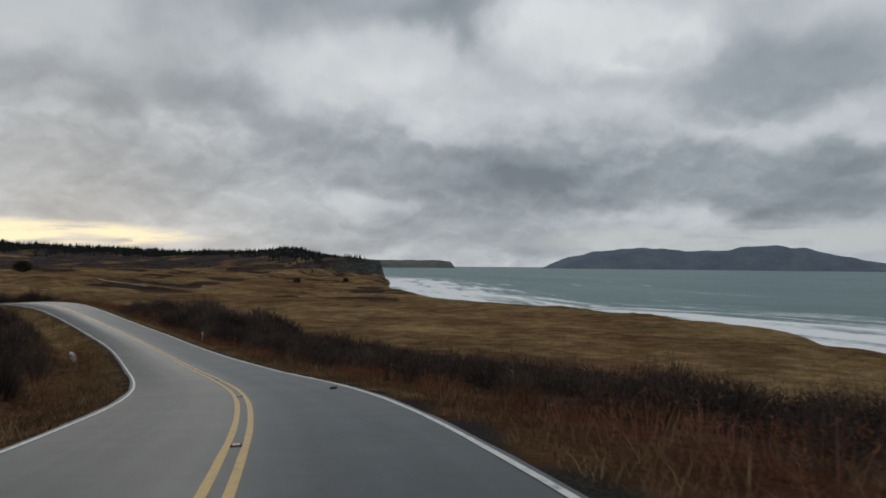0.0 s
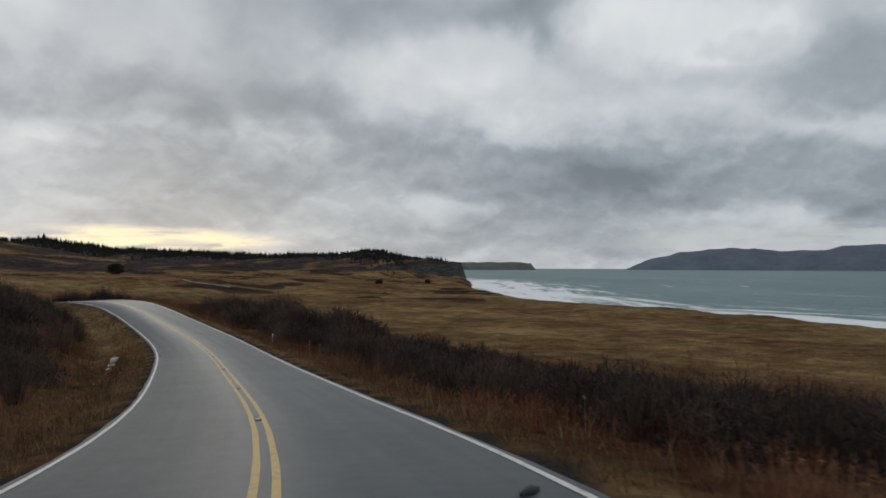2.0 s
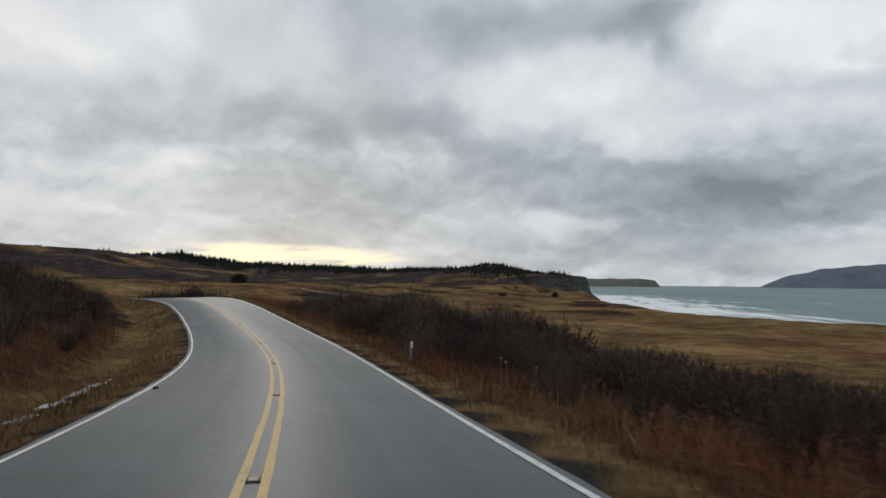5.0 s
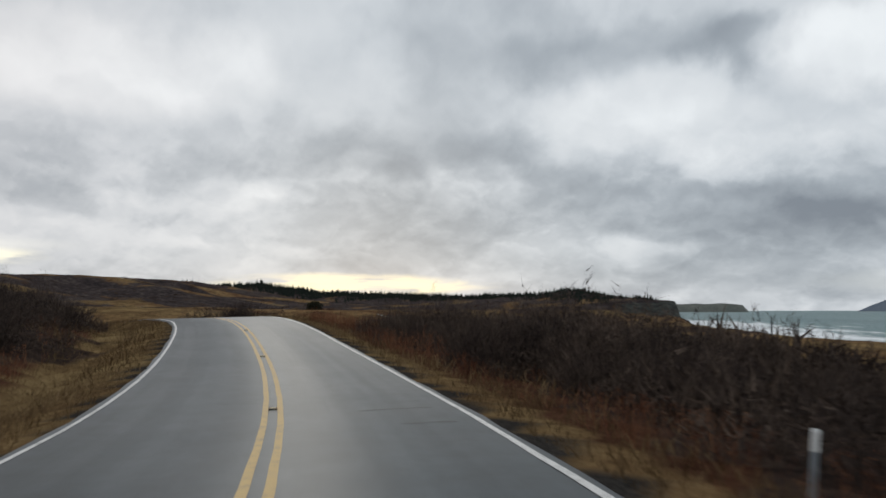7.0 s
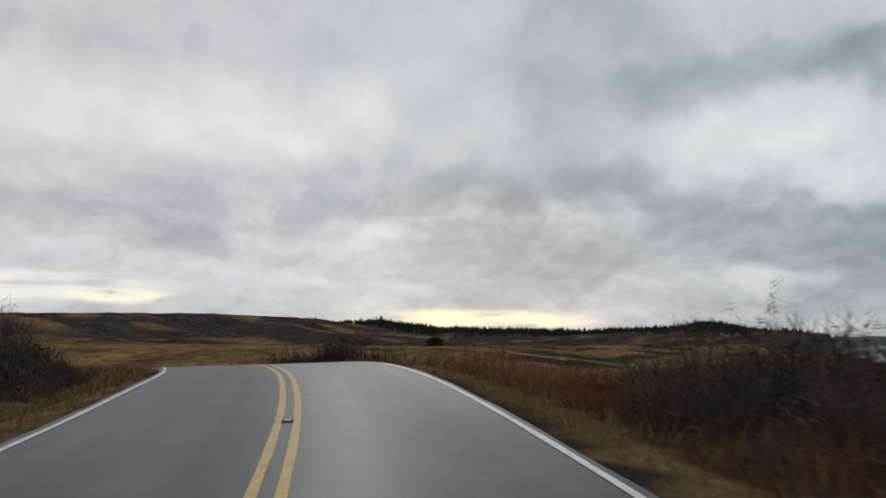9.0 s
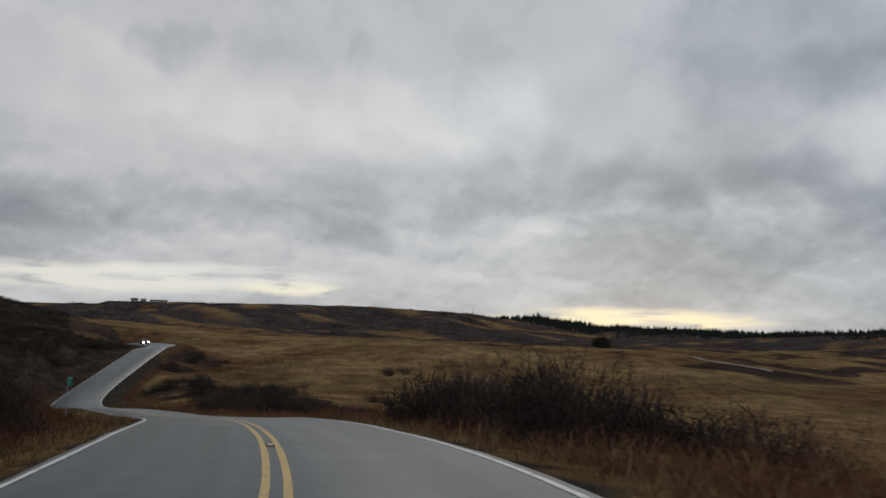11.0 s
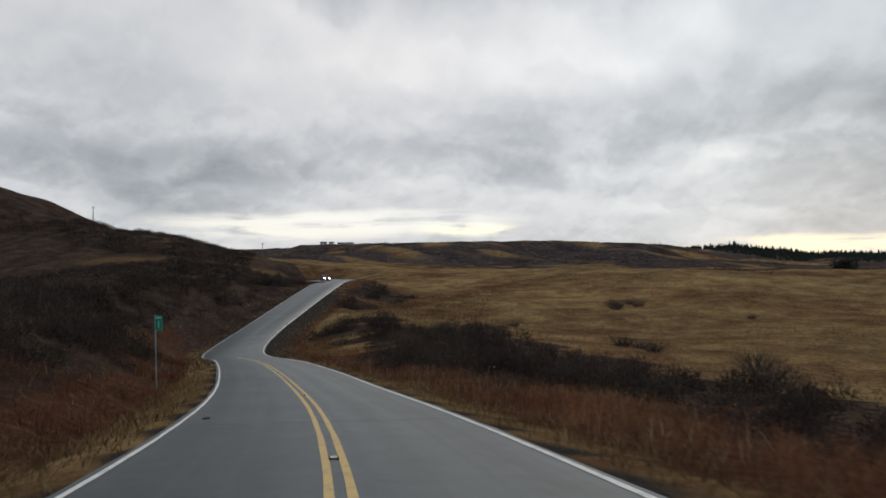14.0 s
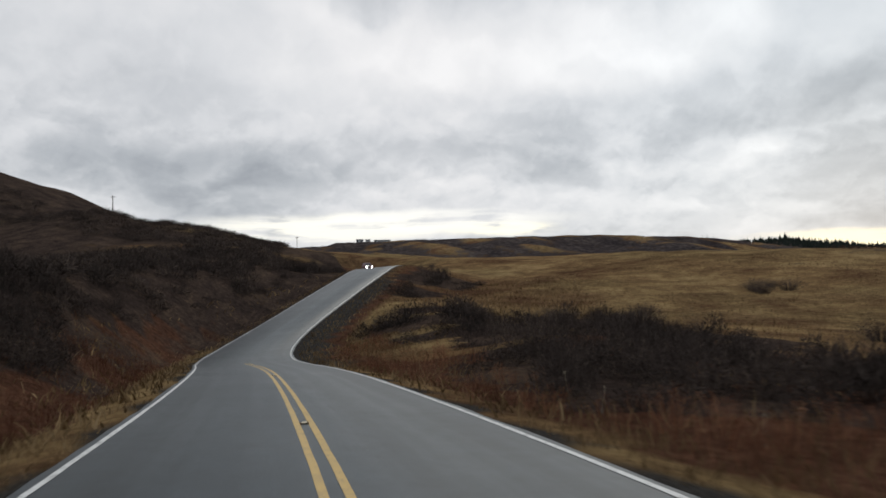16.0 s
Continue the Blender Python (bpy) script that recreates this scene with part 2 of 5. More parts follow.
    g.put(g.nodes.new("ShaderNodeNewGeometry").outputs["Normal"], s.inputs[0])
    rock = g.ramp(g.noise(g.vec("MULTIPLY", p, (0.12, 0.12, 0.5)), 1.0, 6, 0.7), (0.35, (0.030, 0.033, 0.031)), (0.65, (0.095, 0.098, 0.090)))
    where = g.nodes.new("ShaderNodeSeparateXYZ")
    g.put(p, where.inputs[0])
    c = g.mix(g.math("MULTIPLY", g.step(s.outputs[2], 0.86, 0.66), g.math("MULTIPLY", g.step(where.outputs[1], 560.0, 640.0), g.step(where.outputs[0], -128.0, -108.0))), c, rock)
    g.put(c, b.inputs[0])
    bump(g, b, g.math("ADD", n3, g.math("MULTIPLY", n4, 0.3)), 0.8, 0.5)
    return mat


def mat_asphalt():
    mat, g, b = material("worn_asphalt", 0.5, 0.5)
    p = place_of(g)
    uv = g.nodes.new("ShaderNodeUVMap").outputs[0]
    s = g.nodes.new("ShaderNodeSeparateXYZ")
    g.put(uv, s.inputs[0])
    side = s.outputs[0]
    n1, n2, n3 = g.noise(p, 0.30, 5, 0.65), g.noise(p, 2.4, 5, 0.7), g.noise(p, 110.0, 2, 0.6)
    along = g.noise(g.vec("MULTIPLY", uv, (2.2, 0.02, 1.0)), 1.0, 4, 0.55)
    # wheel tracks polished by traffic, in both lanes
    track = None
    for c in (-2.2, -0.85, 0.95, 2.35):
        u = g.math("DIVIDE", g.math("SUBTRACT", side, c), 0.42)
        e = g.math("EXPONENT", g.math("MULTIPLY", g.math("MULTIPLY", u, u), -1.0))
        track = e if track is None else g.math("ADD", track, e)
    t = g.math("ADD", g.math("MULTIPLY", n1, 0.13), g.math("ADD", g.math("MULTIPLY", along, 0.16), g.math("ADD", g.math("MULTIPLY", n2, 0.46), g.math("MULTIPLY", n3, 0.20))))
    t = g.math("SUBTRACT", t, g.math("MULTIPLY", track, 0.07))
    damp = g.step(g.math("ADD", g.math("MULTIPLY", n1, 0.4), g.math("MULTIPLY", along, 0.6)), 0.42, 0.62)
    blotch = g.math("MULTIPLY", g.step(g.noise(g.vec("MULTIPLY", uv, (1.6, 0.03, 1.0)), 1.0, 5, 0.6), 0.54, 0.68), 0.07)
    t = g.math("SUBTRACT", t, blotch)
    g.put(g.ramp(t, (0.32, (0.017, 0.025, 0.030)), (0.5, (0.033, 0.047, 0.055)), (0.66, (0.056, 0.074, 0.084))), b.inputs[0])
    g.put(g.math("SUBTRACT", 0.47, g.math("MULTIPLY", damp, 0.03)), b.inputs["Roughness"])
    bump(g, b, g.math("ADD", n3, g.math("MULTIPLY", n2, 0.5)), 0.25, 0.012)
    return mat


def mat_paint(name, base, worn):
    mat, g, b = material(name, 0.6, 0.4)
    p = place_of(g)
    n = g.math("ADD", g.math("MULTIPLY", g.noise(p, 6.0, 5, 0.7), 0.6), g.math("MULTIPLY", g.noise(p, 60.0, 3, 0.7), 0.4))
    g.put(g.ramp(n, (0.36, worn), (0.5, base)), b.inputs[0])
    return mat


def mat_sea():
    mat, g, b = material("cold_sea_water", 0.4, 0.12)
    p = place_of(g)
    uv = g.nodes.new("ShaderNodeUVMap").outputs[0]
    s = g.nodes.new("ShaderNodeSeparateXYZ")
    g.put(uv, s.inputs[0])
    off = s.outputs[0]
    stretch = g.vec("MULTIPLY", uv, (0.075, 0.011, 1.0))
    w = g.noise(stretch, 1.0, 5, 0.65, 0.4)
    lace = g.noise(uv, 0.22, 6, 0.7)
    band = g.math("SUBTRACT", 1.0, g.step(off, 6.0, 120.0))
    foam = g.step(g.math("ADD", g.math("MULTIPLY", band, 0.47), g.math("ADD", g.math("MULTIPLY", w, 1.35), g.math("MULTIPLY", lace, 0.55))), 1.06, 1.38)
    deep = g.ramp(g.noise(g.vec("MULTIPLY", uv, (0.006, 0.0016, 1.0)), 1.0, 4, 0.6), (0.35, (0.054, 0.122, 0.130)), (0.65, (0.088, 0.172, 0.176)))
    g.put(g.mix(foam, deep, (0.75, 0.78, 0.80)), b.inputs[0])
    g.put(g.math("ADD", g.math("MULTIPLY", foam, 0.5), 0.40), b.inputs["Roughness"])
    bump(g, b, g.math("ADD", g.noise(p, 0.35, 4, 0.6), g.math("MULTIPLY", w, 1.5)), 0.55, 1.2)
    return mat


def mat_far(name, low, high, scale):
    mat, g, b = material(name, 1.0, 0.0)
    p = place_of(g)
    n = g.math("ADD", g.math("MULTIPLY", g.noise(p, scale, 5, 0.65), 0.6), g.math("MULTIPLY", g.noise(p, scale * 6, 4, 0.7), 0.4))
    g.put(g.ramp(n, (0.35, low), (0.65, high)), b.inputs[0])
    return mat


GROUND, ASPHALT = mat_ground(), mat_asphalt()
WHITE_PAINT = mat_paint("worn_white_road_paint", (0.58, 0.58, 0.57), (0.18, 0.18, 0.18))
YELLOW_PAINT = mat_paint("worn_yellow_road_paint", (0.50, 0.34, 0.12), (0.24, 0.19, 0.12))
SEA = mat_sea()
# blue-grey haze of distance is mixed into the island rock's base colour
ISLAND = mat_far("haze_tinted_island_rock", (0.088, 0.112, 0.148), (0.145, 0.17, 0.205), 0.008)
HEADLAND = mat_far("dark_headland_rock", (0.075, 0.088, 0.082), (0.16, 0.165, 0.15), 0.02)

# the road's centre line: bend, grade and cross fall at even steps along it
ROAD_START, ROAD_STEP = -8.054, 8.054
ROAD_BEND = [0.00385, 0.00499, 0.00663, 0.01070, 0.00892, 0.00651, 0.00128, 0.00126, 0.00466, 0.00685, 0.00861, 0.00596, 0.00322, 0.01182, 0.01647, 0.01221, 0.00757, 0.00483, 0.00435, 0.00553, 0.00524, 0.00400, 0.00339, 0.00131, 0.00262, 0.00535, 0.00233, -0.01054, -0.02152, -0.01849, -0.00788, -0.00114, -0.0013, -0.0009, 0.0038, 0.009]
ROAD_GRADE = [-0.0541, -0.0776, -0.1039, -0.1163, -0.1152, -0.0937, -0.0727, -0.0604, -0.0465, -0.0240, 0.0044, 0.0362, 0.0533, 0.0582, 0.0126, -0.0361, -0.0693, -0.0900, -0.1019, -0.1004, -0.0964, -0.0900, -0.0670, -0.0701, -0.0701, -0.0800, -0.0928, -0.0722, 0.0021, 0.0881, 0.1427, 0.1622, 0.1654, 0.1641, 0.1567, 0.1372]
ROAD_FALL = [0.0033, 0.0039, 0.0053, -0.0077, -0.0084, 0.0013, -0.0049, 0.0044, 0.0105, 0.0030, -0.0048, 0.0069, 0.0190, 0.0055, -0.0271, -0.0075, 0.0157, 0.0072, 0.0026, 0.0203, 0.0262, 0.0284, 0.0288, 0.0328, 0.0384, 0.0451, 0.0379, 0.0123, -0.0280, -0.0691, -0.0896, -0.0898, -0.0856, -0.0830, -0.0742, -0.0726]
HEADING = 9.924
WIDTH_L, WIDTH_R = 2.955, 3.145

# ---- the lie of the land ----


def smooth(v):
    v = np.clip(v, 0.0, 1.0)
    return v * v * (3 - 2 * v)


def road_line():
    """The centre line at every metre: places, rightward cross directions and headings."""
    far = ROAD_START + ROAD_STEP * (len(ROAD_BEND) - 1)
    s = np.arange(ROAD_START - 30, far + 60, 1.0)
    knots = ROAD_START + ROAD_STEP * np.arange(len(ROAD_BEND))
    bend, grade, fall = (np.interp(s, knots, v) for v in (ROAD_BEND, ROAD_GRADE, ROAD_FALL))
    crest = ROAD_CREST
    grade = np.where(s > crest, grade * (1 - smooth((s - crest) / 12)) + 0.004 * smooth((s - crest) / 25), grade)
    total = lambda v: np.concatenate([[0], np.cumsum((v[1:] + v[:-1]) / 2)])
    turn = total(bend)
    turn += radians(HEADING) - np.interp(0, s, turn)
    x, y, z = total(-np.sin(turn)), total(np.cos(turn)), total(grade)
    x, y, z = (v - np.interp(0, s, v) + o for v, o in ((x, 0), (y, 0), (z, 16)))
    return s, np.stack([x, y, z], 1), np.stack([np.cos(turn), np.sin(turn), -fall], 1), turn


ROAD_CREST = 265.0
ROAD_S, ROAD_P, ROAD_R, ROAD_TURN = road_line()


def on_road(s, d, lift=0.0):
    """The place at s metres along the road and d metres right of its centre line."""
    at = lambda m: np.array([np.interp(s, ROAD_S, m[:, i]) for i in range(3)])
    v = at(ROAD_P) + at(ROAD_R) * d
    v[2] += lift
    return v


# crest lines of the hills: places and heights, then how wide they fall away
WOODED_RIDGE = [(-70, 800, 20), (-138, 852, 26), (-160, 876, 29), (-182, 900, 33), (-206, 928, 29), (-252, 981, 27), (-376, 1100, 27), (-530, 1146, 34), (-697, 1170, 40), (-854, 1186, 60), (-897, 1080, 54), (-803, 896, 55), (-722, 694, 53), (-716, 539, 50), (-759, 467, 47), (-835, 424, 50), (-909, 370, 45), (-1000, 250, 50)]
POLE_HILL = [(-520, 300, 20), (-427, 214, 19.5), (-387, 168, 21), (-380, 143, 26), (-381, 134, 30), (-391, 116, 41), (-401, 98, 49), (-408, 70, 55), (-400, 20, 62), (-370, -60, 60), (-300, -160, 50)]
ROAD_SHOULDER = [(90, -90, 20), (20, -60, 18.5), (-24, 0, 17), (-40, 35, 15.5), (-58, 62, 14.5), (-80, 84, 13.2), (-112, 92, 10.5), (-150, 95, 10), (-200, 118, 11), (-240, 138, 14), (-300, 136, 17), (-375, 138, 24)]
MOUND = [(-262, 205, 12.6), (-235, 218, 13.1), (-190, 240, 13.1), (-150, 285, 12.2), (-120, 330, 10.4)]
COAST = [(140, -400), (128, -100), (96, 60), (86, 105), (82, 122), (86, 152), (74, 190), (51, 231), (14, 270), (-19, 408), (-33, 523), (-42, 640), (-60, 740), (-66, 790), (-90, 830), (-300, 1250), (-500, 1800), (-800, 4900)]


def along(line, x, y):
    """For each place the distance to a line of points, and the line's third value at the nearest of it."""
    line = np.array(line, float)
    best = np.full(x.shape, 1e9)
    value = np.zeros(x.shape)
    for a, b in zip(line[:-1], line[1:]):
        v = b[:2] - a[:2]
        u = np.clip(((x - a[0]) * v[0] + (y - a[1]) * v[1]) / (v @ v), 0, 1)
        r = np.hypot(x - a[0] - u * v[0], y - a[1] - u * v[1])
        near = r < best
        best = np.where(near, r, best)
        if line.shape[1] > 2:
            value = np.where(near, a[2] + (b[2] - a[2]) * u, value)
    return best, value


def gullies(x, y):
    """How deep each place lies in a gully of the far ridge, from 0 on a spur to 1; gullies run down from the crest."""
    line = np.array(WOODED_RIDGE, float)
    best, way, start = np.full(x.shape, 1e9), np.zeros(x.shape), 0.0
    for a, b in zip(line[:-1], line[1:]):
        v = b[:2] - a[:2]
        long = np.hypot(*v)
        u = ((x - a[0]) * v[0] + (y - a[1]) * v[1]) / (v @ v)
        r = np.hypot(x - a[0] - np.clip(u, 0, 1) * v[0], y - a[1] - np.clip(u, 0, 1) * v[1])
        near = r < best
        best, way = np.where(near, r, best), np.where(near, start + u * long, way)
        start += long
    bent = way + 0.45 * best + 9 * waves(x, y, 70, 98)
    return smooth(0.5 + 0.42 * waves(bent, 0.10 * best, 74, 9) + 0.22 * waves(bent, 0.2 * best, 31, 99))


def seaward(x, y):
    """Metres out to sea from the coast; negative on land."""
    r, _ = along(COAST, x, y)
    c = np.array(COAST, float)
    edge = np.interp(y, c[:, 1], c[:, 0])
    return np.where(x > edge, r, -r)


def waves(x, y, size, seed):
    """A smooth random swell of about the given size, from -1 to 1."""
    rng = np.random.RandomState(seed)
    v = np.zeros(np.shape(x))
    for i in range(7):
        a, ph, k = rng.uniform(0, 2 * np.pi), rng.uniform(0, 2 * np.pi), 2 * np.pi / (size * rng.uniform(0.6, 1.7))
        v = v + np.sin((np.cos(a) * x + np.sin(a) * y) * k + ph)
    return v / 4.0


def natural(x, y):
    """The land's height without the road."""
    plain = 4.5 + 7.0 * smooth((-x - 70 - 0.10 * (y - 200)) / 170) * smooth((y - 170) / 90)
    plain = plain + 8 * smooth((y - 350) / 700) * smooth((-x - 150) / 300)
    h = plain
    for line, wide, seed in ((WOODED_RIDGE, 170, 1), (POLE_HILL, 120, 2), (ROAD_SHOULDER, 34, 3), (MOUND, 55, 4)):
        r, z = along(line, x, y)
        r = r * (1 + 0.12 * waves(x, y, wide * 0.8, seed + 20))
        rise = plain + (z - plain) * np.exp(-(r / wide) ** 2)
        if line is WOODED_RIDGE:
            # the sea cliff at the headland's southern face
            over = (-48 * (x + 125) + 65 * (y - 742)) / 80.8 + 5 * waves(x, y, 30, 14)
            rise = plain + (rise - plain) * (1 - smooth((x + 140) / 32) * (1 - smooth((over + 3) / 6)))
        h = np.maximum(h, rise) + 0.25 * np.minimum(np.abs(h - plain), np.abs(rise - plain))
    h = h + 0.35 * waves(x, y, 28, 5) + 0.15 * waves(x, y, 9, 6)
    rough = smooth((np.hypot(x + 80, y - 80) - 250) / 300)
    steep = smooth((h - plain - 4) / 22)
    h = h + rough * (1.6 * waves(x, y, 90, 7) + 1.0 * waves(x, y, 40, 8) - 6.5 * steep * smooth((along(WOODED_RIDGE, x, y)[0] - 12) / 70) * (gullies(x, y) - 0.35))
    return h


def road_frame(x, y):
    """For each place the nearest distance along the road, and metres to the right of its centre line."""
    x, y = np.asarray(x, float), np.asarray(y, float)
    fx, fy = x.ravel(), y.ravel()
    s, d = np.empty(fx.size), np.empty(fx.size)
    px, py = ROAD_P[::2, 0].astype(np.float32), ROAD_P[::2, 1].astype(np.float32)
    for k in range(0, fx.size, 20000):
        ax, ay = fx[k:k + 20000], fy[k:k + 20000]
        near = 2 * ((ax[:, None].astype(np.float32) - px) ** 2 + (ay[:, None].astype(np.float32) - py) ** 2).argmin(1)
        dx, dy = ax - ROAD_P[near, 0], ay - ROAD_P[near, 1]
        on = -np.sin(ROAD_TURN[near]) * dx + np.cos(ROAD_TURN[near]) * dy
        s[k:k + 20000] = ROAD_S[near] + np.clip(on, -1.2, 1.2)
        r = np.cos(ROAD_TURN[near]) * dx + np.sin(ROAD_TURN[near]) * dy
        d[k:k + 20000] = np.where(r > 0, 1, -1) * np.where(np.abs(on) < 1.3, np.abs(r), np.hypot(dx, dy))
    return s.reshape(x.shape), d.reshape(x.shape)


def land(x, y):
    """The finished ground: hills, coast, and the shelf, verges and ditch along the road."""
    x, y = np.asarray(x, float), np.asarray(y, float)
    h = natural(x, y)
    out = seaward(x, y)
    cliff = smooth((y - 640) / 90)
    drop = smooth((out + 3 + 14 * (1 - cliff)) / (17 - 8 * cliff))
    h = h * (1 - drop) - 1.5 * drop
    near = np.hypot(x + 90, y - 90) < 420
    s, d = np.full(x.shape, 0.0), np.full(x.shape, 1e6)
    if near.any():
        s[near], d[near] = road_frame(x[near], y[near])
    zr = np.interp(s, ROAD_S, ROAD_P[:, 2])
    fall = np.interp(s, ROAD_S, ROAD_R[:, 2])
    edge = np.where(d > 0, WIDTH_R + 0.40, WIDTH_L + 0.35)
    a = np.abs(d)
    shelf = zr + fall * np.clip(d, -5, 5) - 0.06
    verge = shelf - 0.10 * np.clip(a - edge, 0, 2.0)
    ditch = np.where(d < 0, 0.55 * np.exp(-((a - edge - 2.6) / 1.1) ** 2), 0.0)
    gentle = np.where(d > 0, smooth((125 - s) / 20), 0.0)
    verge = verge - gentle * 0.115 * np.clip(a - edge - 2.0, 0, 40)
    start = 0.8 + 13.0 * gentle
    reach = np.where(d > 0, 13.0 + 12.0 * gentle, 11.0)
    blend = smooth((a - edge - start) / reach)
    return np.where(a < edge, shelf, verge * (1 - blend) + h * blend - ditch)


def mesh_object(name, verts, faces, mat, parent=None):
    mesh = bpy.data.meshes.new(name)
    mesh.from_pydata([tuple(v) for v in verts], [], [tuple(f) for f in faces])
    mesh.materials.append(mat)
    mesh.polygons.foreach_set("use_smooth", [True] * len(mesh.polygons))
    ob = new(name, mesh)
    ob.parent = parent
    return ob


def grid_faces(nx, ny):
    i = np.arange(nx * ny).reshape(ny, nx)
    return np.stack([i[:-1, :-1], i[:-1, 1:], i[1:, 1:], i[1:, :-1]], -1).reshape(-1, 4)


def spaced(*spans):
    """Grid lines: (from, to, step) spans joined end to end."""
    parts = [np.arange(a, b, step) for a, b, step in spans]
    return np.concatenate([*parts, [spans[-1][1]]])


gx = spaced((-4900, -2000, 300), (-2000, -1000, 60), (-1000, -500, 14), (-500, -270, 5), (-270, -120, 2.2), (-120, 14, 1.1), (14, 140, 3), (140, 300, 40))
gy = spaced((-1500, -300, 150), (-300, -60, 20), (-60, -12, 4), (-12, 130, 1.1), (130, 190, 1.6), (190, 360, 3.5), (360, 700, 8), (700, 840, 4), (840, 1400, 16), (1400, 4900, 250))
GX, GY = np.meshgrid(gx, gy)
GZ = land(GX, GY)
ground = mesh_object("ground", np.stack([GX, GY, GZ], -1).reshape(-1, 3), grid_faces(len(gx), len(gy)), GROUND)
tagged(ground, "rolling coastal ground of brown dead grass and scrub", "ground", kind="structure")


def strip(name, left, right, lift, mat, s0, s1, step=1.0, parent=None, thick=0.0, wobble=0.0, seed=0):
    """A band that follows the road between two offsets from its centre line."""
    rng = np.random.RandomState(seed)
    verts, faces = [], []
    for s in np.arange(s0, s1 + 0.01, step):
        jl, jr = rng.uniform(-wobble, wobble, 2)
        a, b = on_road(s, left + jl, lift), on_road(s, right + jr, lift)
        verts += [a, b] + ([a - (0, 0, thick), b - (0, 0, thick)] if thick else [])
    n = 4 if thick else 2
    rows = len(verts) // n
    for i in range(rows - 1):
        k, m = i * n, (i + 1) * n
        faces.append((k, k + 1, m + 1, m))
        if thick:
            faces += [(k + 2, k, m, m + 2), (k + 1, k + 3, m + 3, m + 1)]
    ob = mesh_object(name, verts, faces, mat, parent)
    ss = np.arange(s0, s1 + 0.01, step)
    across = [left, right] + [left, right] * (n == 4)
    where = np.array([(o, s) for s in ss for o in across])
    loops = np.array([q.vertex_index for q in ob.data.loops])
    ob.data.uv_layers.new(name="lane").data.foreach_set("uv", where[loops].ravel())
    return ob


S_FROM, S_TO = -24.0, 331.0
road = strip("road", -WIDTH_L - 0.14, WIDTH_R + 0.16, 0.0, ASPHALT, S_FROM, S_TO, thick=0.25, wobble=0.03)
tagged(road, "grey worn asphalt two-lane road with damp patches", "road", kind="structure")
for nm, a, b, m in (("edge_line", -WIDTH_L - 0.042, -WIDTH_L + 0.042, WHITE_PAINT), ("edge_line", WIDTH_R - 0.052, WIDTH_R + 0.052, WHITE_PAINT), ("centre_line", -0.178, -0.072, YELLOW_PAINT), ("centre_line", 0.072, 0.178, YELLOW_PAINT)):
    strip(nm, a, b, 0.006, m, S_FROM, 207.0 if nm == "centre_line" else S_TO, parent=road, wobble=0.008, seed=3)

# ---- sea, island and far headland ----
sx = spaced((-1200, -100, 100), (-100, 250, 6), (250, 700, 25), (700, 4900, 300))
sy = spaced((-1500, 0, 150), (0, 820, 8), (820, 1500, 60), (1500, 4900, 200))
SX, SY = np.meshgrid(sx, sy)
off = seaward(SX, SY)
sea = mesh_object("water", np.stack([SX, SY, 0.25 * waves(SX, SY, 40, 11) * (np.hypot(SX, SY) < 900)], -1).reshape(-1, 3), grid_faces(len(sx), len(sy)), SEA)
uv = sea.data.uv_layers.new(name="shore")
loop = np.array([l.vertex_index for l in sea.data.loops])
uv.data.foreach_set("uv", np.stack([off.ravel()[loop], SY.ravel()[loop] - 0.3 * SX.ravel()[loop]], -1).ravel())
tagged(sea, "grey-green cold sea with white surf along the shore", "sea", kind="structure")


def far_land(name, mat, rows, depth, seed, peak):
    """A hazy stretch of far coast: rows of heading, skyline height and distance, given real depth behind."""
    verts, rings = [], 7
    rows = sorted(rows)
    az = np.linspace(rows[0][0], rows[-1][0], 160)
    a, h, r = (np.interp(az, [q[0] for q in rows], [q[i] for q in rows]) for i in range(3))
    h = h * (1 + 0.05 * waves(az * 10, az * 0, 40, seed) + 0.04 * waves(az * 10, az * 0, 16, seed + 2)) + 0.012 * h.max() * waves(az * 10, az * 0, 9, seed + 1)
    for k in range(rings):
        u = k / (rings - 1)
        prof = math.sin(math.pi * min(u / peak, 1.0) / 2) ** 0.8 if u < peak else max(0.0, 1 - (u - peak) / (1 - peak)) ** 0.7
        rr = r + depth * u
        zz = h * prof * (1 + 0.06 * waves(az * 10, az * 0 + k * 3, 25, seed + 5)) - 1.0 * (prof == 0) - 1
        if k == 0:
            zz = zz * 0 - 2
        verts += [(-math.sin(radians(b)) * q, math.cos(radians(b)) * q, w) for b, q, w in zip(az, rr, zz)]
    return mesh_object(name, verts, grid_faces(len(az), rings), mat)


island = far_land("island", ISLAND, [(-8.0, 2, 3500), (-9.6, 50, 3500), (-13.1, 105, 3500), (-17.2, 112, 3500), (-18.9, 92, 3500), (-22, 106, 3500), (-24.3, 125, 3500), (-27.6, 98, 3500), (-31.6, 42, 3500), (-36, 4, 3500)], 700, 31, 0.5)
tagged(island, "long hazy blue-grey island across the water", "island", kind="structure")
point = far_land("far_headland", HEADLAND, [(-1.0, 3, 3000), (-0.6, 28, 3000), (0.2, 34, 3000), (3.8, 36, 3000), (8, 36, 3000)], 300, 41, 0.3)
tagged(point, "low dark wooded headland far along the coast", "headland", kind="structure")

# ---- plant cover ----


